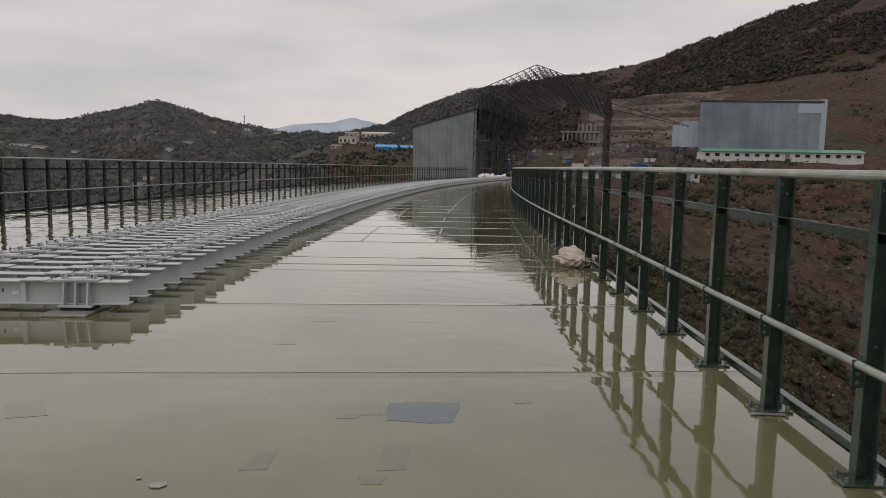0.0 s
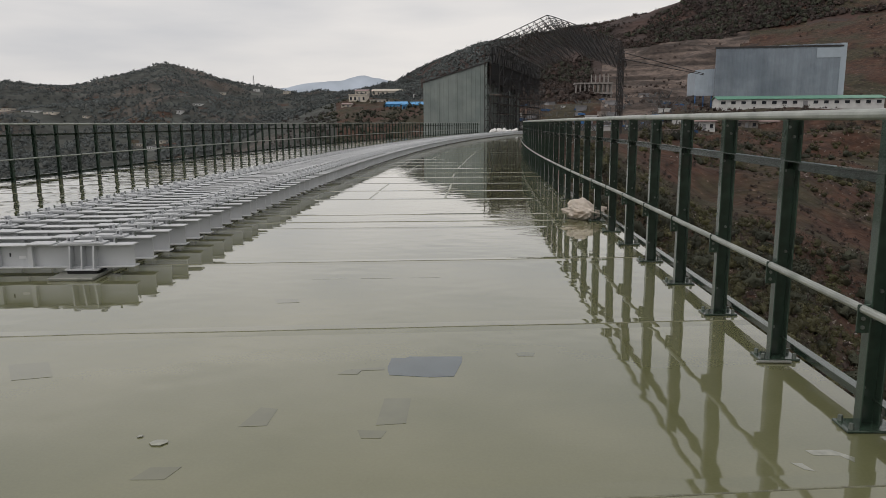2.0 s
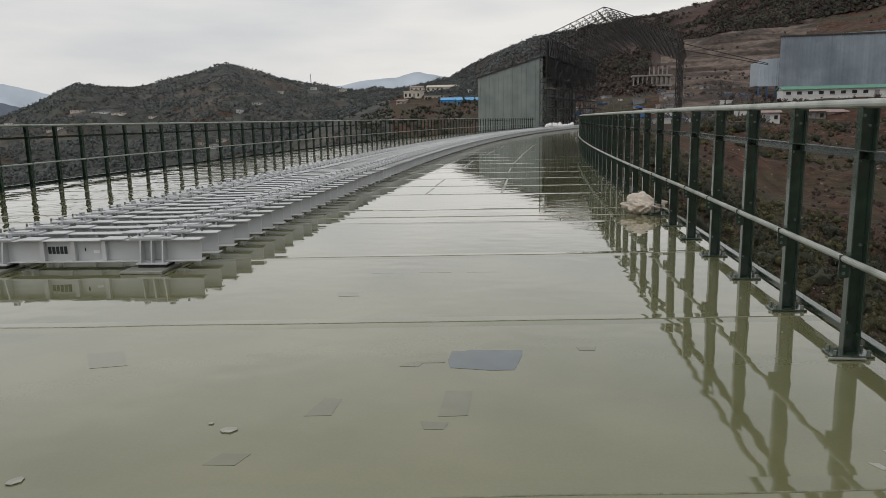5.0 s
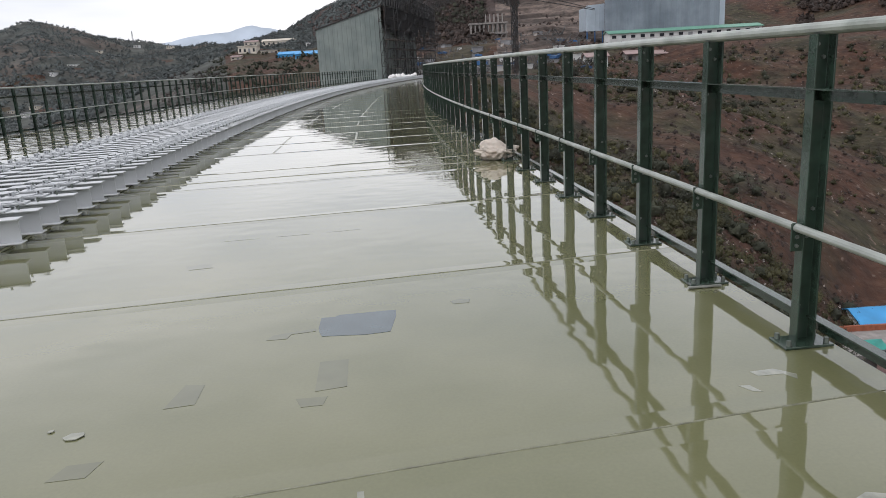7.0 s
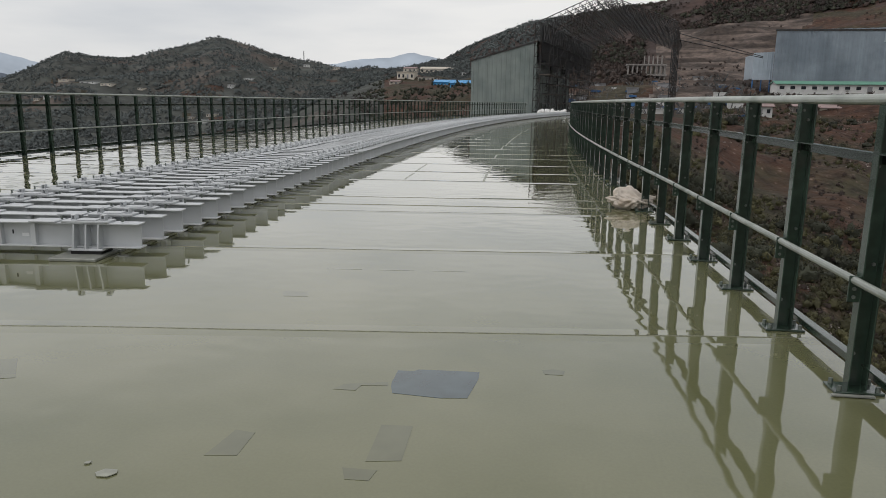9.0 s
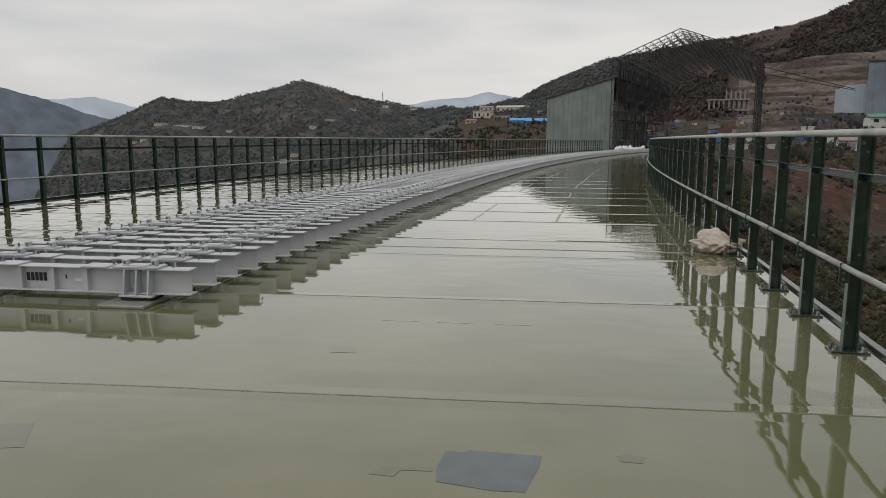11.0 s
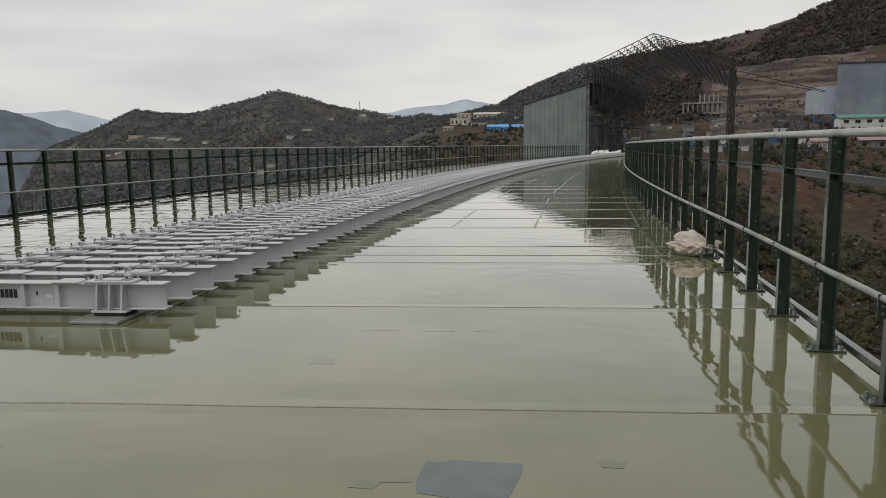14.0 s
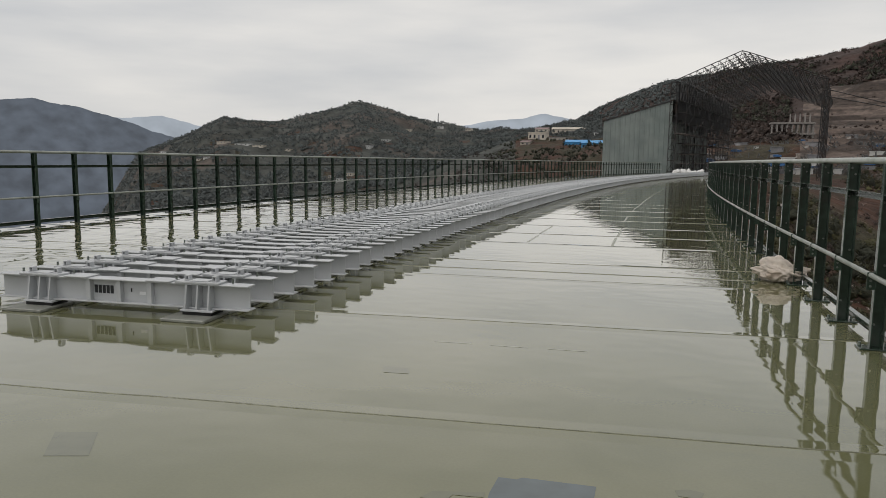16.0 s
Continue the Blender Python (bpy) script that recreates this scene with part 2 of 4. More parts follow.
EARTH = material("red_earth_slope", (0.056, 0.026, 0.0155), 0.95, vary=0.5, scale=0.45, bump=1.0, bump_scale=0.7, relief=0.7,
                 second=(0.040, 0.034, 0.018), second_scale=0.06, second_at=(0.44, 0.58), third=(0.125, 0.088, 0.070), third_scale=1.1, third_at=(0.62, 0.70))
QUARRY = material("terraced_cut_slope", (0.125, 0.095, 0.080), 0.95, vary=0.5, scale=0.35, bump=1.0, bump_scale=0.6, relief=0.6,
                  second=(0.046, 0.034, 0.028), second_scale=0.05, second_at=(0.44, 0.56), strata=7.0)
SCRUB = material("scrub_hillside", (0.052, 0.056, 0.050), 0.95, vary=0.45, scale=0.06, bump=1.0, bump_scale=0.12, relief=2.0,
                 second=(0.082, 0.066, 0.056), second_scale=0.012, second_at=(0.5, 0.66))
BROWN_SCRUB = material("brown_winter_scrub", (0.046, 0.031, 0.027), 0.95, vary=0.45, scale=0.08, bump=1.0, bump_scale=0.15, relief=1.5,
                       second=(0.074, 0.038, 0.029), second_scale=0.015, second_at=(0.5, 0.66))
# Far foliage: distance haze mixed into the leaf colour, paler and bluer.
LEAF_HAZED = material("haze_tinted_far_leaves", (0.082, 0.093, 0.092), 0.8, vary=0.35, scale=0.02, island=0.12)
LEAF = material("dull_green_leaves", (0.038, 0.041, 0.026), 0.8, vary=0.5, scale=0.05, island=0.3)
LEAF_NEAR = material("olive_shrub_leaves", (0.056, 0.053, 0.022), 0.75, vary=0.6, scale=0.12, island=0.4)
LEAF_BROWN = material("brown_winter_leaves", (0.044, 0.031, 0.026), 0.85, vary=0.45, scale=0.04, island=0.35)
LEAF_GREY = material("grey_bare_twigs", (0.050, 0.042, 0.038), 0.85, vary=0.4, scale=0.05, island=0.3)
BRICK_WALL = material("orange_brick_parapet", (0.30, 0.10, 0.055), 0.85, vary=0.2, scale=2.5)
PINK_WALL = material("pale_pink_wall", (0.50, 0.34, 0.32), 0.8, vary=0.12, scale=0.8)
TEAL_SHEET = material("teal_plastic_sheet", (0.03, 0.24, 0.20), 0.5, vary=0.2, scale=1.5)


# Distance haze painted as mottled blue-grey emission on a near-black base.
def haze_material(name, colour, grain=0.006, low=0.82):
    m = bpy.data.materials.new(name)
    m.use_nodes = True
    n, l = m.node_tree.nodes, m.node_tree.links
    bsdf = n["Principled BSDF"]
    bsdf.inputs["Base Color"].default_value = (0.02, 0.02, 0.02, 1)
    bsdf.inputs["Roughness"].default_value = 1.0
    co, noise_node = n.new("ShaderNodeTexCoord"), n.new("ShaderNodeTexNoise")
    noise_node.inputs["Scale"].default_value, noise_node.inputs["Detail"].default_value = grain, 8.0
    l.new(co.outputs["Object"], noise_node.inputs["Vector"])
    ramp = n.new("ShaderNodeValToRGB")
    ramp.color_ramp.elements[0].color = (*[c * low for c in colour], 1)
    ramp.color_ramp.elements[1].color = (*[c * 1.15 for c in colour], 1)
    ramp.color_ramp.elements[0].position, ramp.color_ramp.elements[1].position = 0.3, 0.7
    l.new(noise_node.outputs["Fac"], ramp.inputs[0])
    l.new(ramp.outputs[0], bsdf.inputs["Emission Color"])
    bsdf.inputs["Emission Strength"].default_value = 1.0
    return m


FAR_HAZE = haze_material("far_mountains_haze_glow", (0.33, 0.37, 0.42))
MID_HAZE = haze_material("ridge_haze_glow", (0.086, 0.104, 0.132), 0.014, 0.6)


# ---- mesh helpers ----
def mesh_of(name, bm, mat):
    me = bpy.data.meshes.new(name)
    bm.to_mesh(me)
    bm.free()
    for m in (mat if isinstance(mat, (list, tuple)) else [mat]):
        me.materials.append(m)
    return me


def part(name, bm, mat, parent=None, label="", at=None):
    ob = new(name, mesh_of(name, bm, mat) if isinstance(bm, bmesh.types.BMesh) else bm)
    ob.parent = parent
    if at is not None:
        ob.matrix_basis = at
    if label:
        tagged(ob, label)
    return ob


def thing(name, label, category, at=None, group="", kind=""):
    ob = tagged(new(name), label, category, group, kind)
    ob.empty_display_size = 0.2
    if at is not None:
        ob.matrix_basis = at
    return ob


def box(bm, x0, x1, y0, y1, z0, z1, bevel=0.0):
    r = bmesh.ops.create_cube(bm, size=1.0)
    for v in r["verts"]:
        v.co = Vector(((x0 + x1) / 2 + v.co.x * (x1 - x0), (y0 + y1) / 2 + v.co.y * (y1 - y0), (z0 + z1) / 2 + v.co.z * (z1 - z0)))
    if bevel:
        edges = list({e for v in r["verts"] for e in v.link_edges})
        bmesh.ops.bevel(bm, geom=edges, offset=bevel, segments=1, affect='EDGES')
    return bm


def boxed(*args, bevel=0.0):
    return box(bmesh.new(), *args, bevel=bevel)


def prism(bm, outline, z0, z1):
    """An upright prism over a plan outline."""
    low = [bm.verts.new((x, y, z0)) for x, y in outline]
    top = [bm.verts.new((x, y, z1)) for x, y in outline]
    bm.faces.new(top)
    bm.faces.new(list(reversed(low)))
    for i in range(len(low)):
        j = (i + 1) % len(low)
        bm.faces.new((low[i], low[j], top[j], top[i]))
    return bm


def strut(bm, a, b, r, sides=4):
    a, b = Vector(a), Vector(b)
    d = (b - a)
    q = d.to_track_quat('Z', 'Y').to_matrix()
    rings = []
    for p in (a, b):
        rings.append([bm.verts.new(p + q @ Vector((r * math.cos(2 * math.pi * (k + .5) / sides), r * math.sin(2 * math.pi * (k + .5) / sides), 0))) for k in range(sides)])
    for k in range(sides):
        j = (k + 1) % sides
        bm.faces.new((rings[0][k], rings[0][j], rings[1][j], rings[1][k]))
    bm.faces.new(list(reversed(rings[0])))
    bm.faces.new(rings[1])


def sweep(points, section, closed=True):
    """A section (list of across, up) carried along plan points given as (position, across)."""
    bm = bmesh.new()
    rows = []
    for p, side in points:
        rows.append([bm.verts.new(p + side * a + Vector((0, 0, u))) for a, u in section])
    n = len(section)
    for r0, r1 in zip(rows, rows[1:]):
        for k in range(n if closed else n - 1):
            j = (k + 1) % n
            bm.faces.new((r0[k], r1[k], r1[j], r0[j]))
    if closed:
        bm.faces.new(rows[0])
        bm.faces.new(list(reversed(rows[-1])))
    bmesh.ops.recalc_face_normals(bm, faces=bm.faces)
    return bm


def circle(r, n=10):
    return [(r * math.cos(2 * math.pi * k / n), r * math.sin(2 * math.pi * k / n)) for k in range(n)]


# ---- the viaduct: a curve to the right ----
CURVE_AT, RADIUS = 45.0, 330.0
RAIL_R, RAIL_L, TRACK = -0.575, -14.9, -7.43
Y0, Y1 = -14.0, 112.0


def bend(y):
    """How far the line lies to the right at y: straight at first, then a wide curve."""
    if y < 10.0:
        return bend(10.0) + 0.0965 * (10.0 - y)
    return (y - CURVE_AT) ** 2 / (2 * RADIUS)


def turn_at(y):
    """Heading of the line at y, in radians (positive to the left)."""
    return math.atan(0.0965 if y < 10.0 else (CURVE_AT - y) / RADIUS)


def grade(y):
    """The line falls gently away."""
    return -0.0045 * max(0.0, y - 9.0)


def on_line(u, y, z=0.0):
    return Vector((u + bend(y), y, z + grade(y)))


def side_at(y):
    a = turn_at(y)
    return Vector((math.cos(a), math.sin(a), 0))


def along(u, y0, y1, z, step=1.1):
    n = max(2, int((y1 - y0) / step) + 1)
    return [(on_line(u, y0 + (y1 - y0) * k / (n - 1), z), side_at(y0 + (y1 - y0) * k / (n - 1))) for k in range(n)]


def skewed(u, v, z=0.0):
    """A point on a plate joint that crosses the deck at v (on the near rail)."""
    y = v + (u - RAIL_R) * (CURVE_AT - v) / RADIUS * 1.55
    return Vector((u + bend(y), y, z + grade(y)))


deck = tagged(new("deck", mesh_of("deck", sweep(along(0, Y0 - 6, Y1, 0, 3.0), [(RAIL_L - 0.3, -0.02), (RAIL_R + 0.16, -0.02), (RAIL_R + 0.16, -0.75), (RAIL_R - 2.2, -1.1), (RAIL_R - 2.4, -3.4), (RAIL_L + 2.2, -3.4), (RAIL_L + 2.0, -1.1), (RAIL_L - 0.3, -0.75)]), GREEN)),
              "olive-green painted steel railway bridge deck, wet with rain", "bridge deck", kind="structure")
# joints between the plates, counted along the near rail
JOINTS = [-12.4, -9.9, -7.4, -4.9, -2.3, 0.2, 2.95, 5.5, 8.1, 10.65, 11.3, 12.15, 14.6, 16.4, 18.4, 20.5, 22.3, 24.4, 26.4, 28.3, 30.6, 32.8] + [35.0 + 2.5 * k for k in range(31)]
SEAMS = [RAIL_L - 0.28, -10.6, -4.6, -3.05, RAIL_R + 0.14]
rnd = random.Random(4)
for v0, v1 in zip(JOINTS, JOINTS[1:]):
    lift, lean = rnd.uniform(-0.0006, 0.0006), rnd.uniform(-0.003, 0.003) * (0.25 if v0 < 7 else 1.0)
    for u0, u1 in zip(SEAMS, SEAMS[1:]):
        bm = bmesh.new()
        n = 6
        a = [skewed(u0 + (u1 - u0) * k / n, v0 + 0.004) for k in range(n + 1)]
        b = [skewed(u0 + (u1 - u0) * k / n, v1 - 0.004) for k in range(n + 1)]
        top = []
        for k in range(n + 1):
            top.append([bm.verts.new(a[k].lerp(b[k], f) + Vector((0, 0, lift + lean * (f - 0.5) + (0.003 if f in (0, 1) else 0)))) for f in (0, 0.05, 0.5, 0.95, 1)])
        for k in range(n):
            for j in range(4):
                bm.faces.new((top[k][j], top[k + 1][j], top[k + 1][j + 1], top[k][j + 1]))
        for k in range(n):
            for j, s in ((0, 1), (4, -1)):
                p, q = top[k][j], top[k + 1][j]
                lo = [bm.verts.new(w.co - Vector((0, 0, 0.016))) for w in (p, q)]
                bm.faces.new((q, p, lo[0], lo[1]) if s > 0 else (p, q, lo[1], lo[0]))
        for f in bm.faces:
            f.smooth = False
        part("plate", bm, DECK_WAVY if u1 < -9 else DECK, deck)
for i, v in enumerate(JOINTS[1:-1]):
    pts = []
    n = 46
    for k in range(n + 1):
        u = RAIL_L + 0.3 + (RAIL_R - RAIL_L - 0.3) * k / n
        p = skewed(u, v + 0.012 * noise.noise(Vector((u * 1.4, v, 0))), 0.0)
        pts.append((p, Vector((0, 1, 0))))
    w = (0.008 if v < 11 else 0.016) + 0.004 * rnd.random()
    part("weld_bead", sweep(pts, [(-w, 0.0), (-w * 0.5, 0.0055), (w * 0.5, 0.0055), (w, 0.0)]), WELD, deck)
for u, chance in ((-3.05, 0.95), (-4.6, 0.55), (-10.6, 0.3)):
    for v0, v1 in zip(JOINTS, JOINTS[1:]):
        if v0 > 13 and rnd.random() < chance:
            shift = rnd.uniform(-0.03, 0.03)
            y0, y1 = skewed(u, v0).y, skewed(u, v1).y
            cut = (y1 - y0) * rnd.uniform(0.02, 0.2)
            part("seam", sweep(along(u + shift, y0 + cut * rnd.random(), y1 - cut, 0.0), [(-0.026, 0.0), (-0.016, 0.0045), (0.016, 0.0045), (0.026, 0.0)]), SEAM, deck)


# ---- railings ----
RAIL_TOP = 1.565


def post_mesh():
    """A channel post, its web across the rail, open towards the near end."""
    t = 0.009
    h, d, front = 0.051, 0.045, -0.022
    c = [(-h, front), (-h + t, front), (-h + t, d - t), (h - t, d - t), (h - t, front), (h, front), (h, d), (-h, d)]
    bm = prism(bmesh.new(), c, 0.012, RAIL_TOP - 0.03)
    bmesh.ops.bevel(bm, geom=[e for e in bm.edges if abs(e.verts[0].co.z - e.verts[1].co.z) > 0.5], offset=0.002, segments=1, affect='EDGES')
    return mesh_of("post", bm, GREEN)


def hex_head(r, depth, m):
    bm = bmesh.new()
    bmesh.ops.create_cone(bm, cap_ends=True, segments=6, radius1=r, radius2=r * 0.85, depth=depth, matrix=m)
    return bm


def base_mesh():
    bm = bmesh.new()
    box(bm, -0.14, 0.12, -0.08, 0.08, 0.0, 0.014, 0.003)
    return mesh_of("base_plate", bm, GREEN)


def bracket_mesh():
    """The plate that carries the lower pipe on the post's deck side."""
    return mesh_of("bracket", boxed(-0.114, -0.050, -0.020, -0.010, 0.50, 0.645, bevel=0.003), GREEN)


POST, BASE, BRACKET = post_mesh(), base_mesh(), bracket_mesh()
BOLT_HEAD = mesh_of("bolt", hex_head(0.011, 0.012, Matrix.Rotation(math.pi / 2, 4, 'X')), BOLT)
ANCHOR = mesh_of("anchor_bolt", hex_head(0.014, 0.03, Matrix.Identity(4)), BOLT)
BOLT_SPOTS = ((-0.012, 1.49), (0.02, 1.43), (-0.02, 1.22), (0.022, 0.7), (0.0, 0.56), (-0.02, 0.2))


def railing(u, first, step, flip, label):
    rail = thing("railing", label, "railing", group="bridge railings")
    y = first
    mirror = Matrix.Diagonal((-1, 1, 1, 1)) if flip else Matrix.Identity(4)
    while y < Y1 - 2:
        at = Matrix.Translation(on_line(u, y)) @ Matrix.Rotation(turn_at(y), 4, 'Z') @ mirror
        post = part("post", POST, None, rail, at=at)
        part("base_plate", BASE, None, post)
        if -2 < y < 40:
            bracket = part("bracket", BRACKET, None, post)
            if y < 14 and not flip:
                for bz in (0.53, 0.575):
                    part("bolt", BOLT_HEAD, None, bracket, at=Matrix.Translation((-0.086, -0.024, bz)))
        if -2 < y < 18 and not flip:
            for bx, bz in BOLT_SPOTS:
                part("bolt", BOLT_HEAD, None, post, at=Matrix.Translation((bx, 0.031, bz)))
            for bx in (-0.11, 0.09):
                for by in (-0.055, 0.055):
                    part("anchor_bolt", ANCHOR, None, post, at=Matrix.Translation((bx, by, 0.028)))
        y += step
    s = -1 if flip else 1
    ends = (first - 0.4, Y1 - 2)
    part("top_rail", sweep(along(u - 0.01 * s, *ends, RAIL_TOP - 0.005, 0.55), circle(0.029, 12)), PIPE, rail, "pale galvanised pipe handrail")
    angle = [(-0.025, 0.028), (0.03, 0.028), (0.03, -0.03), (0.024, -0.03), (0.024, 0.022), (-0.025, 0.022)]
    part("upper_rail", sweep(along(u - 0.03 * s, *ends, 1.26, 0.55), [(a * s, b) for a, b in angle]), GREEN, rail)
    part("lower_pipe", sweep(along(u - 0.088 * s, *ends, 0.622, 0.55), circle(0.021, 10)), PIPE, rail, "pale galvanised pipe")
    part("bottom_rail", sweep(along(u + 0.055 * s, *ends, 0.10, 0.55), [(a * s, b * 1.3) for a, b in angle]), GREEN, rail)
    return rail


railing(RAIL_R, 4.62 - 1.09 * 9, 1.09, False, "dark green steel bridge railing with pale pipe handrails")
railing(RAIL_L, 14.35 - 1.1 * 18, 1.1, True, "dark green steel railing along the far deck edge")

# ---- steel sleepers ----
SL_HALF, SL_TOP, SL_LOW = 1.39, 0.325, 0.085


def sleeper_parts(full):
    """Meshes of one plated I-beam sleeper on two bearings. Local x along the sleeper, y along the line."""
    made = []
    f, t = 0.078, 0.013
    made.append(("top_flange", boxed(-SL_HALF, SL_HALF, -f, f, SL_TOP - t, SL_TOP, bevel=0.003), SLEEPER, ""))
    made.append(("bottom_flange", boxed(-SL_HALF, SL_HALF, -f, f, SL_LOW, SL_LOW + t, bevel=0.003), SLEEPER, ""))
    made.append(("web", boxed(-SL_HALF + 0.015, SL_HALF - 0.015, -0.006, 0.006, SL_LOW + t, SL_TOP - t), SLEEPER, ""))
    if full:
        for x in (-0.34, 0.0, 0.34):
            made.append(("stiffener", boxed(x - 0.022 - 0.005, x + 0.022, -f + 0.02, f - 0.02, SL_LOW + t, SL_TOP - t, bevel=0.003), SLEEPER, ""))
    for s in (-0.875, 0.875):
        bm = boxed(s - 0.17, s + 0.17, -0.125, 0.125, SL_LOW - 0.022, SL_LOW - 0.002, bevel=0.003)
        if full:
            for k in (-0.12, 0.0, 0.12):
                for side in (-1, 1):
                    rib = bmesh.new()
                    w = 0.008
                    foot, head = side * 0.122, side * 0.082
                    a = [rib.verts.new((s + k + dx, yy, zz)) for dx in (-w, w) for yy, zz in ((side * 0.006, SL_LOW - 0.003), (foot, SL_LOW - 0.003), (head, SL_TOP - t), (side * 0.006, SL_TOP - t))]
                    rib.faces.new(a[:4])
                    rib.faces.new(a[4:][::-1])
                    for i in range(4):
                        rib.faces.new((a[i], a[(i + 1) % 4], a[4 + (i + 1) % 4], a[4 + i]))
                    bmesh.ops.recalc_face_normals(rib, faces=rib.faces)
                    made.append(("rib", rib, SLEEPER, ""))
        made.append(("bearing_bracket", bm, SLEEPER, ""))
        made.append(("rubber_pad", boxed(s - 0.15, s + 0.15, -0.11, 0.11, 0.03, SL_LOW - 0.022), RUBBER, "black rubber bearing pad"))
        made.append(("bearing_plate", boxed(s - 0.26, s + 0.19, -0.31, 0.16, 0.0, 0.03, bevel=0.006), GROUT, "pale grout bearing plate"))
        bm = boxed(s - 0.24, s + 0.22, -0.085, 0.085, SL_TOP, SL_TOP + 0.02, bevel=0.003)
        box(bm, s - 0.095, s + 0.095, -0.06, 0.06, SL_TOP + 0.02, SL_TOP + 0.03, 0.003)
        made.append(("rail_chair", bm, SLEEPER, ""))
        for d in (-0.125, 0.125):
            e = d * 1.15
            bm = boxed(s + e - 0.024, s + e + 0.024, -0.036, 0.036, SL_TOP + 0.02, SL_TOP + 0.03, bevel=0.002)
            box(bm, s + e - 0.024, s + e - 0.012, -0.03, 0.03, SL_TOP + 0.03, SL_TOP + 0.066, 0.003)
            box(bm, s + e + 0.012, s + e + 0.024, -0.03, 0.03, SL_TOP + 0.03, SL_TOP + 0.066, 0.003)
            box(bm, s + e - 0.024, s + e + 0.024, -0.03, 0.03, SL_TOP + 0.06, SL_TOP + 0.074, 0.004)
            made.append(("clip_lug", bm, SLEEPER, ""))
        if full:
            g = s - 0.42 if s > 0 else s + 0.42
            made.append(("guard_plate", boxed(g - 0.13, g + 0.13, -0.1, 0.1, SL_TOP + 0.001, SL_TOP + 0.014, bevel=0.003), SLEEPER, ""))
            for px in (s + 0.30, s - 0.30):
                bm = bmesh.new()
                bmesh.ops.create_cone(bm, cap_ends=True, segments=8, radius1=0.011, radius2=0.011, depth=0.05, matrix=Matrix.Translation((px, 0.045, SL_TOP + 0.022)))
                made.append(("stud", bm, BOLT, ""))
    return made


def sleeper(full, at):
    ob = thing("sleeper", "light grey painted steel bridge sleeper on bearing plates", "sleeper", at, group="row of steel sleepers")
    for name, bm, mat, label in sleeper_parts(full):
        part(name, bm, mat, ob, label)
    return ob


def line_pose(u, y):
    return Matrix.Translation(on_line(u, y)) @ Matrix.Rotation(turn_at(y) * 1.55, 4, 'Z')


SL_FIRST, SL_STEP = 6.48, 0.443
first = sleeper(True, line_pose(TRACK, SL_FIRST))
# painted lettering on the first sleeper: five plain bars, and a sticker
for k in range(5):
    part("stencil_bar", boxed(-0.30 + k * 0.044, -0.30 + k * 0.044 + 0.032, -0.0115, -0.0065, 0.17, 0.25), STENCIL, first, "black stencilled bar")
part("sticker", boxed(0.20, 0.27, -0.0105, -0.0065, 0.175, 0.205), STICKER, first, "small white sticker")
part("stencil_bar", boxed(0.105, 0.117, -0.0115, -0.0065, 0.195, 0.235), STENCIL, first, "black painted mark")
second = sleeper(True, line_pose(TRACK, SL_FIRST + SL_STEP))
plain = None
jit = random.Random(9)
for k in range(2, 222):
    y = SL_FIRST + SL_STEP * k
    wob = Matrix.Translation((jit.uniform(-0.02, 0.02), jit.uniform(-0.008, 0.008), 0)) @ Matrix.Rotation(jit.uniform(-0.004, 0.004), 4, 'Z')
    if k < 50:
        copy_thing(second, line_pose(TRACK, y) @ wob)
    elif plain is None:
        plain = sleeper(False, line_pose(TRACK, y))
    else:
        copy_thing(plain, line_pose(TRACK, y) @ wob)

# ---- loose things on the deck ----
def patch(name, outline, mat, label, z=0.0013):
    bm = bmesh.new()
    prism(bm, outline, -0.004, z)
    return tagged(new(name, mesh_of(name, bm, mat)), label, "paint patch", "paint patches on the deck")


patch("paint_patch", [(-0.71, 4.33), (-0.62, 4.34), (-0.60, 4.37), (-0.25, 4.41), (-0.24, 4.30), (-0.26, 4.03), (-0.40, 4.0), (-0.66, 4.01), (-0.69, 4.10), (-0.70, 4.15)], PATCH, "blue-grey rectangular paint patch on the wet deck")
patch("paint_patch", [(-0.71, 4.10), (-0.85, 4.07), (-0.86, 4.0), (-0.98, 3.99), (-0.95, 4.07), (-0.72, 4.15)], PATCH_FAINT, "faint smear of paint beside the blue-grey patch")
patch("paint_patch", [(-1.50, 2.70), (-1.36, 2.72), (-1.38, 2.60), (-1.53, 2.58)], PATCH_FAINT, "small faint patch near a plate joint")
patch("paint_patch", [(0.10, 4.52), (0.16, 4.55), (0.23, 4.54), (0.22, 4.47), (0.12, 4.46)], PATCH_FAINT, "small round smear on the wet deck")
patch("paint_patch", [(-2.05, 5.80), (-1.85, 5.82), (-1.80, 5.70), (-1.98, 5.66)], PATCH_FAINT, "faint smear on the wet deck")
for outline in ([(-0.30, 2.56), (-0.27, 2.57), (-0.265, 2.45), (-0.285, 2.44)], [(-0.285, 2.40), (-0.26, 2.40), (-0.245, 2.29), (-0.27, 2.28)],
                [(1.50, 3.22), (1.62, 3.24), (1.70, 3.17), (1.68, 3.12), (1.64, 3.18), (1.52, 3.17)], [(1.39, 3.08), (1.44, 3.08), (1.47, 3.01), (1.43, 3.02)],
                [(1.40, 2.18), (1.48, 2.23), (1.56, 2.21), (1.50, 2.13)]):
    patch("scuff_mark", outline, CHALK, "pale chalky scuff on the wet deck")
patch("paint_patch", [(-0.61, 3.63), (-0.46, 3.65), (-0.43, 3.31), (-0.58, 3.27)], PATCH_FAINT, "faint olive-grey patch on the wet deck")
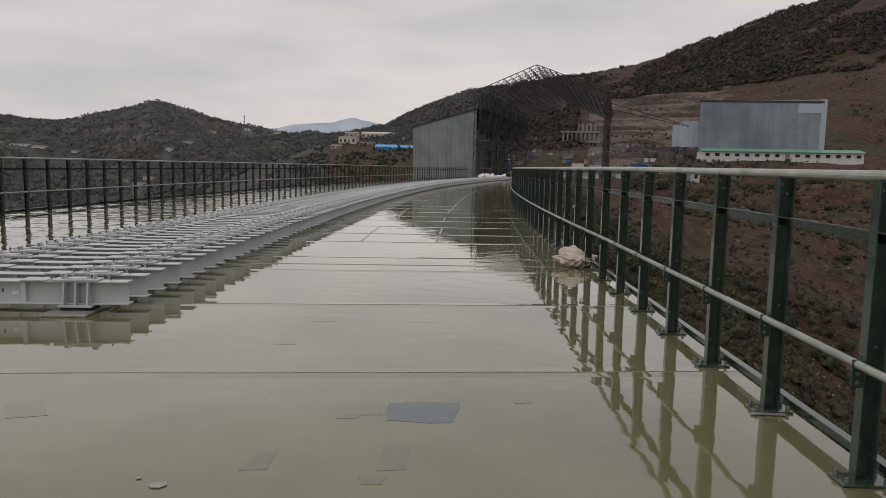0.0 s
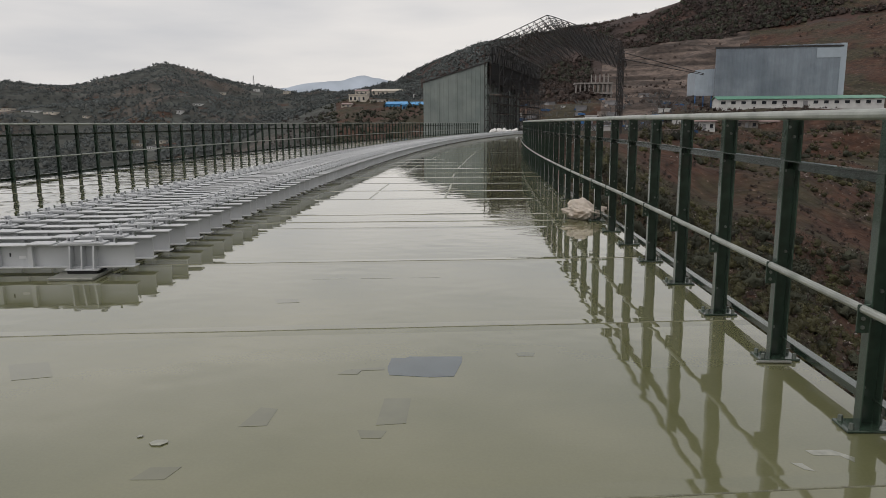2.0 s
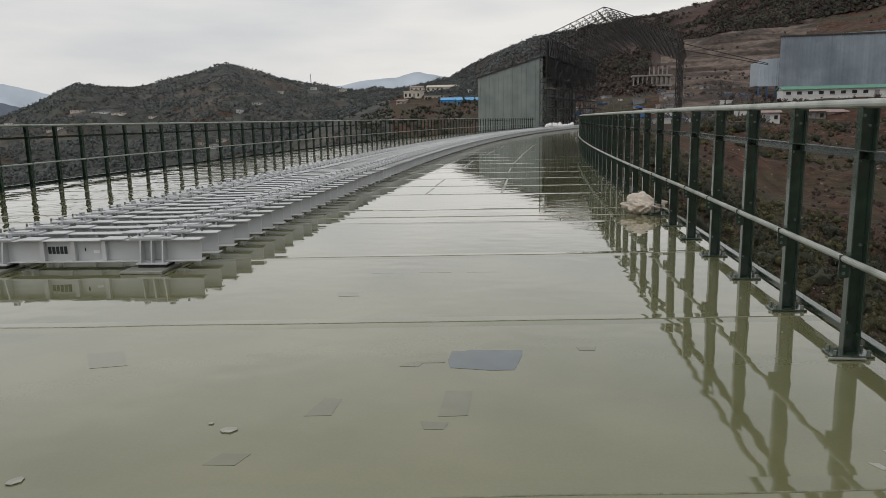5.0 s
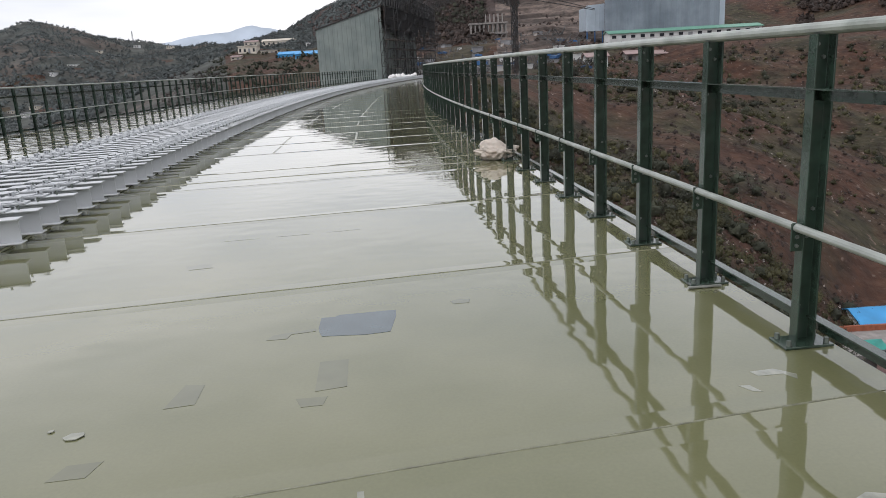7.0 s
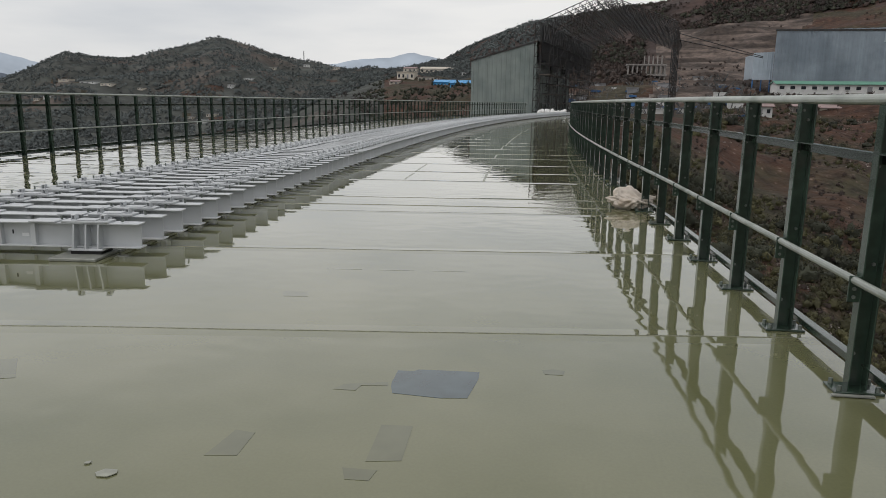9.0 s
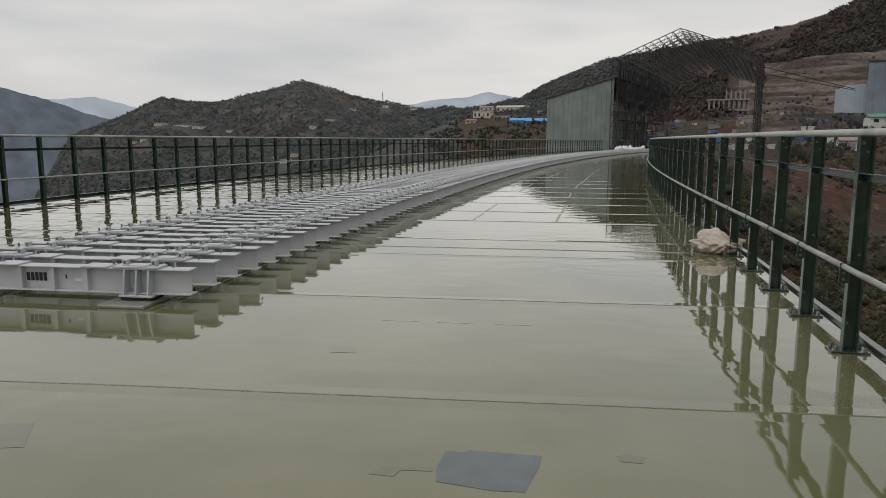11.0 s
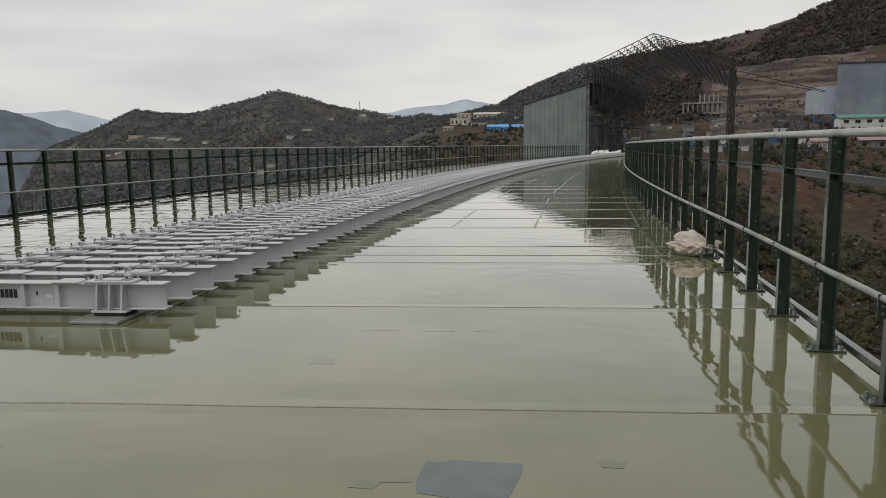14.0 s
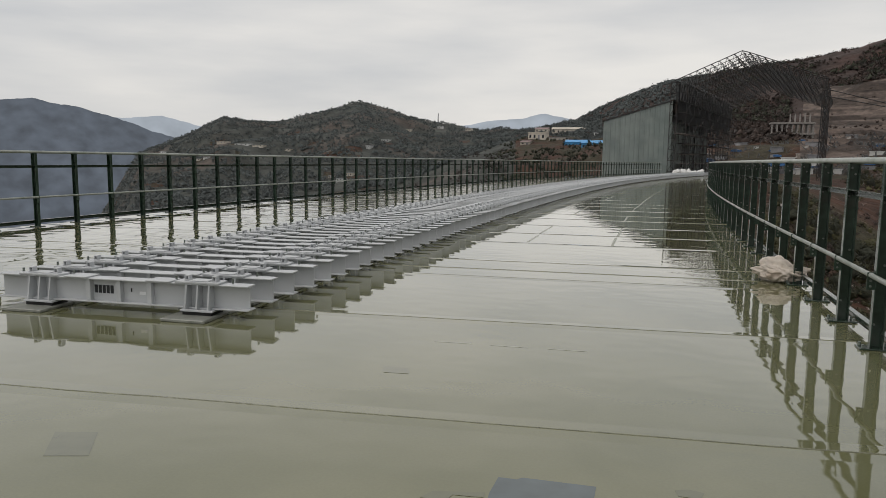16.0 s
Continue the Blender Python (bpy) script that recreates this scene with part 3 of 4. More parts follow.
patch("paint_patch", [(-0.66, 3.2), (-0.51, 3.21), (-0.52, 3.12), (-0.62, 3.11)], PATCH_FAINT, "small faint patch on the wet deck")
patch("paint_patch", [(-1.28, 3.17), (-1.26, 3.43), (-1.16, 3.42), (-1.14, 3.2)], PATCH_FAINT, "narrow faint patch on the wet deck")
patch("paint_patch", [(-3.16, 3.92), (-2.94, 4.01), (-2.73, 3.75), (-2.94, 3.66)], PATCH_FAINT, "faint square patch beside the sleepers")


for k, (x, y) in enumerate(((-1.97, 6.62), (-1.5, 6.69), (-1.03, 6.77))):
    patch("scrape_mark", [(x, y), (x + 0.31, y + 0.05), (x + 0.31, y + 0.066), (x, y + 0.016)], CHALK, "thin pale scrape on the wet deck")


def chip(x, y, s, a):
    bm = bmesh.new()
    prism(bm, [(-0.05 * s, 0.0), (-0.03 * s, -0.03 * s), (0.02 * s, -0.035 * s), (0.05 * s, 0.0), (0.04 * s, 0.03 * s), (-0.02 * s, 0.035 * s)], 0.0, 0.004)
    ob = tagged(new("plastic_scrap", mesh_of("plastic_scrap", bm, CHALK)), "pale scrap of plastic lying on the wet deck", "litter", "scraps on the deck")
    ob.matrix_basis = pose(x, y, 0.0025, 0, 0, a)


chip(-1.59, 2.94, 0.9, 10)
chip(-1.72, 3.0, 0.3, 40)
chip(-2.27, 2.3, 0.8, 60)
strip = tagged(new("wood_strip", mesh_of("wood_strip", boxed(-0.11, 0.11, -0.012, 0.012, 0, 0.012, bevel=0.003), GROUT)), "pale strip of wood against a railing base plate", "offcut")
strip.matrix_basis = pose(1.75, 4.50, 0.003, 0, 0, 4)


def sack(name, at, size, mat, label, category, seed, group=""):
    """A slumped woven sack: a creased lump, flattened below, with a gathered neck."""
    bm = bmesh.new()
    bmesh.ops.create_icosphere(bm, subdivisions=5 if size[0] < 0.4 else 3, radius=1.0)
    o = Vector((seed * 3.1, seed * 1.7, 0))
    for v in bm.verts:
        p = v.co.copy()
        big = noise.noise(p * 1.3 + o) * 0.35
        crease = abs(noise.noise(p * 2.6 + o)) * -0.42 + abs(noise.noise(p * 5.0 + o)) * -0.13
        q = p * (1.0 + big + crease)
        if p.z > 0.55 and p.x > -0.4:
            q += Vector((0.1, 0, (p.z - 0.55) * 0.9))
        q = Vector((q.x * size[0], q.y * size[1], q.z * size[2]))
        q.z = max(q.z + size[2] * 0.75, 0.0)
        v.co = q
    for f in bm.faces:
        f.smooth = True
    ob = tagged(new(name, mesh_of(name, bm, mat)), label, category, group)
    ob.matrix_basis = at
    return ob


sack("sack", pose(0.96, 11.35, -0.009, 0, 0, 165), (0.34, 0.23, 0.15), SACK, "crumpled dirty-white woven sack beside the railing", "sack", 1)
for k in range(9):
    sack("wrapped_sack", pose(-6.4 + k * 0.45 + jit.uniform(-.1, .1), 106.5 + jit.uniform(-.6, .6), grade(106.5), 0, 0, k * 50), (0.42, 0.4, 0.22 + 0.2 * jit.random()), WHITE_SACK,
         "white plastic-wrapped sack at the end of the deck", "sack", 3 + k, "sacks at the deck end")

GIRDER = material("grey_girder_steel", (0.10, 0.10, 0.10), 0.55, vary=0.3, scale=1.0)

# ---- ground: one sheet, by bearing (degrees right of the line of +y) and range ----
EYE_Z = 1.55
BEARINGS = [-180, -75, -54, -48, -44, -41, -38, -34, -31, -28, -25, -22, -18, -14, -11, -8, -4, 4, 8, 13, 18, 24, 32, 50, 80, 180]
CREST_UP = [2, -8, -7.5, -6.5, 0.1, 1.4, 2.7, 2.7, 3.2, 4.15, 3.4, 2.55, 2.1, 2.2, 2.8, 4.6, 5.9, 6.8, 7.5, 9.3, 11.0, 12.4, 13.5, 13, 9, 2]
CREST_R = [700, 900, 950, 1000, 1100, 1200, 1250, 1300, 1300, 1300, 1300, 1250, 1150, 1050, 980, 900, 820, 740, 700, 660, 640, 620, 600, 560, 600, 700]
NEAR_Z = [-40, -120, -120, -100, -52, -48, -46, -44, -42, -40, -36, -32, -28, -26, -24, -12, -1.5, -4.0, -10, -13, -14, -19, -30, -34, -34, -40]
MID_UP = [-4, -15, -15, -13, -5.2, -4.6, -4.2, -3.8, -3.4, -3.0, -2.6, -1.2, 0.4, 1.6, 1.6, 0.6, 0.2, 0.35, 0.3, 0.45, 0.4, 0.4, 0.4, -1, -4, -4]
MID_R = [300, 420, 420, 420, 420, 420, 410, 400, 390, 380, 370, 400, 440, 470, 460, 300, 200, 200, 200, 240, 245, 250, 240, 240, 260, 300]


def by_bearing(table, a):
    return float(np.interp(a, BEARINGS, table))


def ground_z(a, r):
    """Height of the ground at bearing a and range r."""
    cr, mr = by_bearing(CREST_R, a), by_bearing(MID_R, a)
    cz = EYE_Z + cr * math.tan(radians(by_bearing(CREST_UP, a)))
    mz = EYE_Z + mr * math.tan(radians(by_bearing(MID_UP, a)))
    nz = by_bearing(NEAR_Z, a)
    if r < 60:
        z = nz - 6 * (1 - r / 60)
    elif r < mr:
        f = (r - 60) / (mr - 60)
        f = f * f * (3 - 2 * f)
        z = nz + (mz - nz) * f
    elif r < cr:
        f = (r - mr) / (cr - mr)
        z = mz + (cz - mz) * (0.62 * f + 0.38 * f * f * (3 - 2 * f))
    else:
        z = cz - (cz + 270) * min(1.0, (r - cr) / 900)
    x, y = r * math.sin(radians(a)), r * math.cos(radians(a))
    rough = 0.0
    if r > 25:
        amp = min(1.0, (r - 25) / 150)
        p = Vector((x, y, 0))
        rough = amp * (noise.noise(p * 0.012) * 5.5 + abs(noise.noise(p * 0.028 + Vector((7, 3, 0)))) * -3.5 + noise.noise(p * 0.09) * 1.3)
        if r > mr:
            g = min(1.0, (r - mr) / 250) * min(1.0, max(0.0, abs(cr - r) / 160))
            rough += g * (abs(noise.noise(p * 0.0065 + Vector((2, 9, 0)))) * -26 + noise.noise(p * 0.02) * 5)
        rough *= 1.0 if r < 1600 else 0.5
        if a > 2 and r < 230:
            near = min(1.0, (r - 25) / 40) * min(1.0, (230 - r) / 60) * min(1.0, (a - 2) / 4)
            rough += near * (abs(noise.noise(p * 0.035 + Vector((4, 8, 0)))) * -5.0 + 1.6 + noise.noise(p * 0.15) * 1.0 + noise.noise(p * 0.4) * 0.4)
    # the levelled site behind the end of the viaduct
    flat = max(0.0, 1 - max(0.0, abs(a + 1) - 6) / 5) * max(0.0, 1 - max(0.0, abs(r - 155) - 42) / 25)
    z += rough * (1 - flat)
    bench = max(0.0, 1 - max(0.0, abs(a - 10) - 4) / 2) * (1 if mr + 25 < r < 430 else 0)
    if bench:
        h = 4.2
        k = math.floor(z / h)
        f = (z / h - k)
        z = z * (1 - bench) + bench * h * (k + min(1.0, max(0.0, (f - 0.55) / 0.4)))
    return z * (1 - flat) + (-0.9) * flat


def range_at(a, e, r0, r1):
    """The first range at which the ground stands e degrees up."""
    r = r0
    while r < r1 and math.degrees(math.atan2(ground_z(a, r) - EYE_Z, r)) < e:
        r += 6
    return r


def build_ground():
    angles = [-180 + 4 * k for k in range(27)] + [-72 + 0.6 * k for k in range(200)] + [48 + 4 * k for k in range(34)]
    angles = sorted({round(a, 3) for a in angles if a <= 180})
    radii = [12.0]
    while radii[-1] < 4700:
        radii.append(radii[-1] * (1.03 if radii[-1] < 130 else 1.012 if radii[-1] < 430 else 1.013 if radii[-1] < 1500 else 1.15))
    bm = bmesh.new()
    grid = [[bm.verts.new((r * math.sin(radians(a)), r * math.cos(radians(a)), ground_z(a, r))) for r in radii] for a in angles[:-1]]
    na = len(grid)
    for i in range(na):
        j = (i + 1) % na
        a = angles[i]
        for k in range(len(radii) - 1):
            f = bm.faces.new((grid[i][k], grid[i][k + 1], grid[j][k + 1], grid[j][k]))
            f.smooth = True
            r = radii[k]
            mr = by_bearing(MID_R, a)
            p = Vector((r * math.sin(radians(a)), r * math.cos(radians(a)), 0))
            w = noise.noise(p * 0.018) + noise.noise(p * 0.06) * 0.5
            if a > -16:
                terr = 4.5 < a < 14.5 + 1.5 * w and mr < r < mr * 2.0 + 30 * w
                f.material_index = 3 if terr else (0 if r < mr * (1.75 if a > 13 else 1.6) + 90 * w or (w > 0.45 and r < 520) else 2)
            else:
                f.material_index = 0 if (w > 0.5 and r < 1000) else 1
    hub = bm.verts.new((0, 0, ground_z(0, 12) - 1))
    for i in range(na):
        bm.faces.new((grid[i][0], grid[(i + 1) % na][0], hub))
    bmesh.ops.recalc_face_normals(bm, faces=bm.faces)
    if sum(f.normal.z for f in bm.faces) < 0:
        bmesh.ops.reverse_faces(bm, faces=bm.faces)
    return tagged(new("ground", mesh_of("ground", bm, [EARTH, SCRUB, BROWN_SCRUB, QUARRY])), "steep red-earth and scrub hillsides round a valley", "ground", kind="structure")


build_ground()


def backdrop_ridge(name, crest, r, mat, label, seed):
    """A far range, too distant to shift: its crest by bearing and angle up."""
    bm = bmesh.new()
    a0, a1 = crest[0][0], crest[-1][0]
    rows = []
    n = 260
    for k in range(n + 1):
        a = a0 + (a1 - a0) * k / n
        up = float(np.interp(a, [c[0] for c in crest], [c[1] for c in crest]))
        up += 0.10 * noise.noise(Vector((a * 0.8, seed, 0))) + 0.05 * noise.noise(Vector((a * 3.1, seed, 4)))
        col = []
        for f in (0, 0.3, 0.6, 0.85, 1.0):
            rr = r - 500 * (1 - f)
            z0, z1 = -260.0, EYE_Z + r * math.tan(radians(up))
            z = z0 + (z1 - z0) * f + (1 - f) * 60 * noise.noise(Vector((a * 0.5, f * 3, seed)))
            col.append(bm.verts.new((rr * math.sin(radians(a)), rr * math.cos(radians(a)), z)))
        rows.append(col)
    for c0, c1 in zip(rows, rows[1:]):
        for k in range(4):
            bm.faces.new((c0[k], c1[k], c1[k + 1], c0[k + 1])).smooth = True
    tagged(new(name, mesh_of(name, bm, mat)), label, "mountains", kind="structure")


# Both ranges glow in their painted haze colour.
backdrop_ridge("backdrop", [(-70, 1.5), (-52, 2.6), (-45, 2.5), (-42.3, 2.75), (-40, 2.1), (-34, 1.4), (-24, 1.6), (-19.4, 2.5), (-17.6, 2.85), (-15, 3.05), (-13.5, 3.45), (-12, 3.1), (-8, 2.3), (10, 2)], 4300, FAR_HAZE, "mountains, haze painted as a pale blue glow", 1)
backdrop_ridge("backdrop", [(-90, 3.0), (-62, 3.9), (-56, 3.3), (-52.5, 3.45), (-50.5, 3.65), (-49.5, 3.4), (-47.5, 3.1), (-45.3, 2.45), (-42, 1.3), (-38, 0.3), (-34, -0.6)], 3200, MID_HAZE, "forested ridge, haze painted as a blue-grey glow", 2)


# ---- woods and scrub ----
def clumps(name, spots, leaves, size_of, mat, label, seed, fine=False):
    """Many small crowns, each a lumpy core with loose leaf sprays round it, as one stuff mesh."""
    g = np.random.default_rng(seed)
    n = len(spots)
    spots = np.array(spots)
    size = size_of(g, n)
    aspect = np.stack([g.uniform(0.8, 1.25, n), g.uniform(0.8, 1.25, n), g.uniform(0.65, 1.15, n)], 1)[:, None, :]
    ball = bmesh.new()
    if fine:
        bmesh.ops.create_icosphere(ball, subdivisions=1, radius=1.0)
        bmesh.ops.subdivide_edges(ball, edges=ball.edges, cuts=1, use_grid_fill=True)
        bmesh.ops.triangulate(ball, faces=ball.faces)
    else:
        bmesh.ops.create_icosphere(ball, subdivisions=1, radius=1.0)
        bmesh.ops.delete(ball, geom=[v for v in ball.verts if v.co.z < -0.9], context='VERTS')
    ball.verts.index_update()
    bv = np.array([v.co for v in ball.verts])
    bf = np.array([[v.index for v in f.verts] for f in ball.faces])
    ball.free()
    core = bv[None] * g.uniform(0.45, 1.45, (n, len(bv), 1)) * aspect * size[:, None, None] * (0.27 if fine else 0.34)
    core[:, :, 2] += size[:, None] * (0.24 if fine else 0.34)
    core = (core + spots[:, None, :]).reshape(-1, 3)
    cf = (bf[None] + (np.arange(n) * len(bv))[:, None, None]).reshape(-1, 3)
    d = g.normal(size=(n, leaves, 3))
    d /= np.linalg.norm(d, axis=2, keepdims=True)
    d[:, :, 2] = np.abs(d[:, :, 2]) * 1.1 - 0.15
    lobe = 1 + 0.45 * np.sin(3 * np.arctan2(d[:, :, 1:2], d[:, :, 0:1]) + g.uniform(0, 6.3, (n, 1, 1))) * g.uniform(0.3, 1.0, (n, 1, 1))
    centre = d * lobe * g.uniform(0.35, 1.2, (n, leaves, 1)) * aspect * size[:, None, None] * (0.5 if fine else 0.42)
    centre[:, :, 2] += size[:, None] * (0.28 if fine else 0.45)
    centre += spots[:, None, :]
    leaf = size[:, None, None, None] * (1.15 / math.sqrt(leaves)) * g.uniform(0.5, 1.2, (n, leaves, 1, 1))
    tri = g.normal(size=(n, leaves, 3, 3)) * leaf * 0.4
    v = np.concatenate([core, (centre[:, :, None, :] + tri).reshape(-1, 3)])
    f = np.concatenate([cf, len(core) + np.arange(n * leaves * 3).reshape(-1, 3)])
    me = bpy.data.meshes.new(name)
    me.vertices.add(len(v))
    me.vertices.foreach_set("co", v.ravel())
    me.loops.add(f.size)
    me.loops.foreach_set("vertex_index", f.ravel())
    me.polygons.add(len(f))
    me.polygons.foreach_set("loop_start", np.arange(0, f.size, 3))
    me.polygons.foreach_set("loop_total", np.full(len(f), 3))
    me.update()
    me.materials.append(mat)
    tagged(new(name, me), label, "vegetation", kind="stuff")


def scatter(count, a0, a1, f0, f1, seed, keep=0.0, ranges=None, gap=None):
    """Spots on the ground between two bearings; f: from the mid line (0) to the crest (1), or given ranges."""
    g = random.Random(seed)
    out = []
    while len(out) < count:
        a = g.uniform(a0, a1)
        if ranges:
            r = math.exp(g.uniform(math.log(ranges[0]), math.log(ranges[1])))
        else:
            mr, cr = by_bearing(MID_R, a), by_bearing(CREST_R, a)
            r = mr + (cr - mr) * g.uniform(f0, f1 * 0.985)
        x, y = r * math.sin(radians(a)), r * math.cos(radians(a))
        if noise.noise(Vector((x, y, seed)) * 0.02) + noise.noise(Vector((x, y, seed)) * 0.07) * 0.6 < keep:
            continue
        if gap and gap(a, r):
            continue
        if -11 < a < 8 and 100 < r < 215:
            continue
        out.append((x, y, ground_z(a, r) - 0.1))
    return out


# far houses on the wooded hill: bearing, width, angle up; then the village and the huts
FAR_HOUSES = [(-38.6, 1.0, 0.75), (-37.3, 1.4, 0.6), (-36.0, 1.0, 0.45), (-26.2, 0.8, 1.1), (-30.3, 0.5, -1.9), (-29.7, 0.6, -2.1), (-29.0, 0.7, -1.6), (-39.6, 0.6, -0.4), (-40.2, 0.5, -0.6),
              (-42.6, 0.6, 0.0), (-24.3, 0.5, 1.9), (-21.8, 0.5, 2.2), (-33.6, 0.5, 0.2), (-27.4, 0.4, 0.5), (-19.6, 0.6, 2.0)]
FAR_HOUSES = [(a, w, range_at(a + w / 2, e, 300, 1240)) for a, w, e in FAR_HOUSES]
CLEARINGS = [(-11.9, 3.4, 340), (-14.7, 5.8, 445), (-12.9, 4.0, 475)] + FAR_HOUSES


def open_ground(a, r):
    return any(c - 0.15 < a < c + w + 0.15 and d - (130 if d < 500 else 45) < r < d + 15 for c, w, d in CLEARINGS) or (-16 < a < -8 and r < 430)


def site(a, r):
    return 4 < a < 26 and 140 < r < 420


clumps("woodland", scatter(24000, -56, -9, 0.0, 1.0, 11, -0.4, gap=open_ground), 10, lambda g, n: g.uniform(1.8, 4.2, n) * g.uniform(0.7, 1.3, n), LEAF_HAZED, "dull green woodland over the far hill, haze tinted into its leaves", 1)
clumps("woodland", scatter(17000, -3, 40, 0.08, 1.0, 12, -0.3, gap=site), 10, lambda g, n: g.uniform(1.4, 3.6, n), LEAF_BROWN, "brown leafless scrub woodland on the mountain", 2)
clumps("woodland", scatter(5000, -3, 40, 0.1, 1.0, 22, -0.1, gap=site), 10, lambda g, n: g.uniform(1.4, 3.2, n), LEAF_GREY, "grey leafless trees on the mountain", 12)
clumps("woodland", scatter(4200, -3, 40, 0.25, 1.0, 13, -0.1, gap=site), 14, lambda g, n: g.uniform(2.0, 4.6, n), LEAF, "dark green trees scattered on the mountain", 3)
clumps("woodland", scatter(5500, -12, -1.5, 0.1, 1.0, 20, -0.4, gap=lambda a, r: site(a, r) or open_ground(a, r)), 10, lambda g, n: g.uniform(2.0, 4.6, n), LEAF_HAZED, "woodland on the mountain shoulder, leaves tinted grey-green by painted haze", 10)
clumps("shrubs", scatter(3000, 3, 50, 0, 0, 14, 0.0, ranges=(40, 210)), 110, lambda g, n: g.uniform(0.5, 1.9, n), LEAF_NEAR, "olive shrubs on the red earth slope", 4, True)
clumps("shrubs", scatter(9000, 3, 50, 0, 0, 15, -0.3, ranges=(30, 260)), 22, lambda g, n: g.uniform(0.2, 0.8, n), LEAF_BROWN, "brown dry grass and scrub on the slope", 5)
clumps("shrubs", scatter(3000, -60, -8, 0, 0, 16, -0.15, ranges=(60, 420), gap=open_ground), 24, lambda g, n: g.uniform(1.0, 3.2, n), LEAF_GREY, "grey-brown scrub on the slope below the far railing", 6)
clumps("shrubs", scatter(420, -18, -8, 0, 0, 18, -0.2, ranges=(230, 430)), 24, lambda g, n: g.uniform(1.0, 3.2, n), LEAF, "bushes on the bank below the village", 8, True)
clumps("shrubs", scatter(600, 4, 27, 0, 0, 19, 0.1, ranges=(190, 400)), 30, lambda g, n: g.uniform(0.5, 1.8, n), LEAF_BROWN, "dry bushes on the terraced cut slope", 9)
clumps("shrubs", scatter(420, 4, 45, 0, 0, 21, 0.05, ranges=(55, 200)), 240, lambda g, n: g.uniform(1.2, 3.2, n), LEAF, "large dark bushes on the red slope", 11, True)
clumps("scree", scatter(3600, 2, 44, 0, 0, 17, -0.1, ranges=(45, 260)), 2, lambda g, n: g.uniform(0.12, 0.5, n) ** 1.3, RUBBISH, "pale stones and litter strewn over the slope", 7)


# ---- sheds and buildings ----
def polar(a, r, z=0.0):
    return Vector((0.28 + r * math.tan(radians(a)), 1.1 + r, z))


def up(a, r, e):
    """Height seen at bearing a, e degrees up, on a plane r ahead."""
    return EYE_Z + r / math.cos(radians(a)) * math.tan(radians(e))


def ribbed_wall(parent, name, p, q, tops, low, mat, step=0.9, depth=0.06):
    """Cladding sheets between two plan points; tops: height at p and at q; each sheet a part with ribs."""
    p, q = Vector((p[0], p[1], 0)), Vector((q[0], q[1], 0))
    n = max(1, int((q - p).length / step))
    d = (q - p) / n
    out = Vector((d.y, -d.x, 0)).normalized()
    g = random.Random(int(p.x * 7 + q.y))
    for k in range(n):
        a, b = p + d * k, p + d * (k + 1)
        za, zb = (tops[0] + (tops[1] - tops[0]) * (k + e) / n for e in (0, 1))
        ja = g.uniform(-0.08, 0.08)
        bm = bmesh.new()
        prof = [(0.0, 0.0), (0.30, 0.0), (0.36, 1.0), (0.5, 1.0), (0.56, 0.0), (0.99, 0.0)]
        lo, hi = [], []
        for f, o in prof:
            w = a.lerp(b, f) + out * (o * depth + k % 2 * 0.012)
            z = za + (zb - za) * f
            lo.append(bm.verts.new((w.x, w.y, low)))
            hi.append(bm.verts.new((w.x, w.y, z + ja)))
        for i in range(len(prof) - 1):
            bm.faces.new((lo[i], lo[i + 1], hi[i + 1], hi[i]))
        part(name, bm, mat, parent)


D1 = 119.0
shed = thing("cladded_shed", "grey-green corrugated metal shed beside the end of the bridge", "shed")
xl, xr, yf = polar(-9.0, D1).x, polar(-4.0, D1).x, 1.1 + D1
zl, zr = up(-9, D1, 2.9), up(-4, D1, 4.42)
ribbed_wall(shed, "cladding_sheet", (xl, yf), (xr, yf), (zl, zr), -2.0, CLADDING, 0.75)
axis = Vector((7.7, 57.0, 0)).normalized()
bl, br = Vector((xl, yf, 0)) + axis * 34, Vector((xr, yf, 0)) + axis * 34
bm = bmesh.new()
prism(bm, [(xl + 0.05, yf + 0.1), (xr - 0.05, yf + 0.1), (br.x - 0.05, br.y), (bl.x + 0.05, bl.y)], -2.0, zl - 0.3)
part("shed_body", bm, CLADDING, shed)
bm = bmesh.new()
roof = [bm.verts.new(c) for c in ((xl - 0.2, yf - 0.15, zl + 0.05), (xr + 0.1, yf - 0.15, zr + 0.05), (br.x, br.y, zr + 0.05), (bl.x, bl.y, zl + 0.05))]
low_roof = [bm.verts.new(v.co - Vector((0, 0, 0.22))) for v in roof]
bm.faces.new(roof)
bm.faces.new(low_roof[::-1])
for k in range(4):
    bm.faces.new((roof[k], low_roof[k], low_roof[(k + 1) % 4], roof[(k + 1) % 4]))
part("roof", bm, FRAME_STEEL, shed, "dark ragged roof edge")

frame_shed = thing("steel_frame_shed", "unfinished steel frame shed with an open space-frame roof", "steel frame")
NL, NR, NA = Vector((xr + 0.1, yf, 0)), Vector((polar(6.05, D1).x, yf, 0)), Vector((polar(0.6, D1).x, yf, 0))
Z_EAVE, Z_APEX, DEPTH = 13.7, up(0.6, D1, 7.8), 58.0


def roof_point(s, d, below=0.0):
    """s: across, 0 left eave to 1 right eave; d: 0 front to 1 back."""
    fa = (NA.x - NL.x) / (NR.x - NL.x)
    z = Z_EAVE + (Z_APEX - Z_EAVE) * (s / fa if s < fa else (1 - s) / (1 - fa))
    p = NL.lerp(NR, s) + axis * (DEPTH * d)
    return Vector((p.x, p.y, z - below))


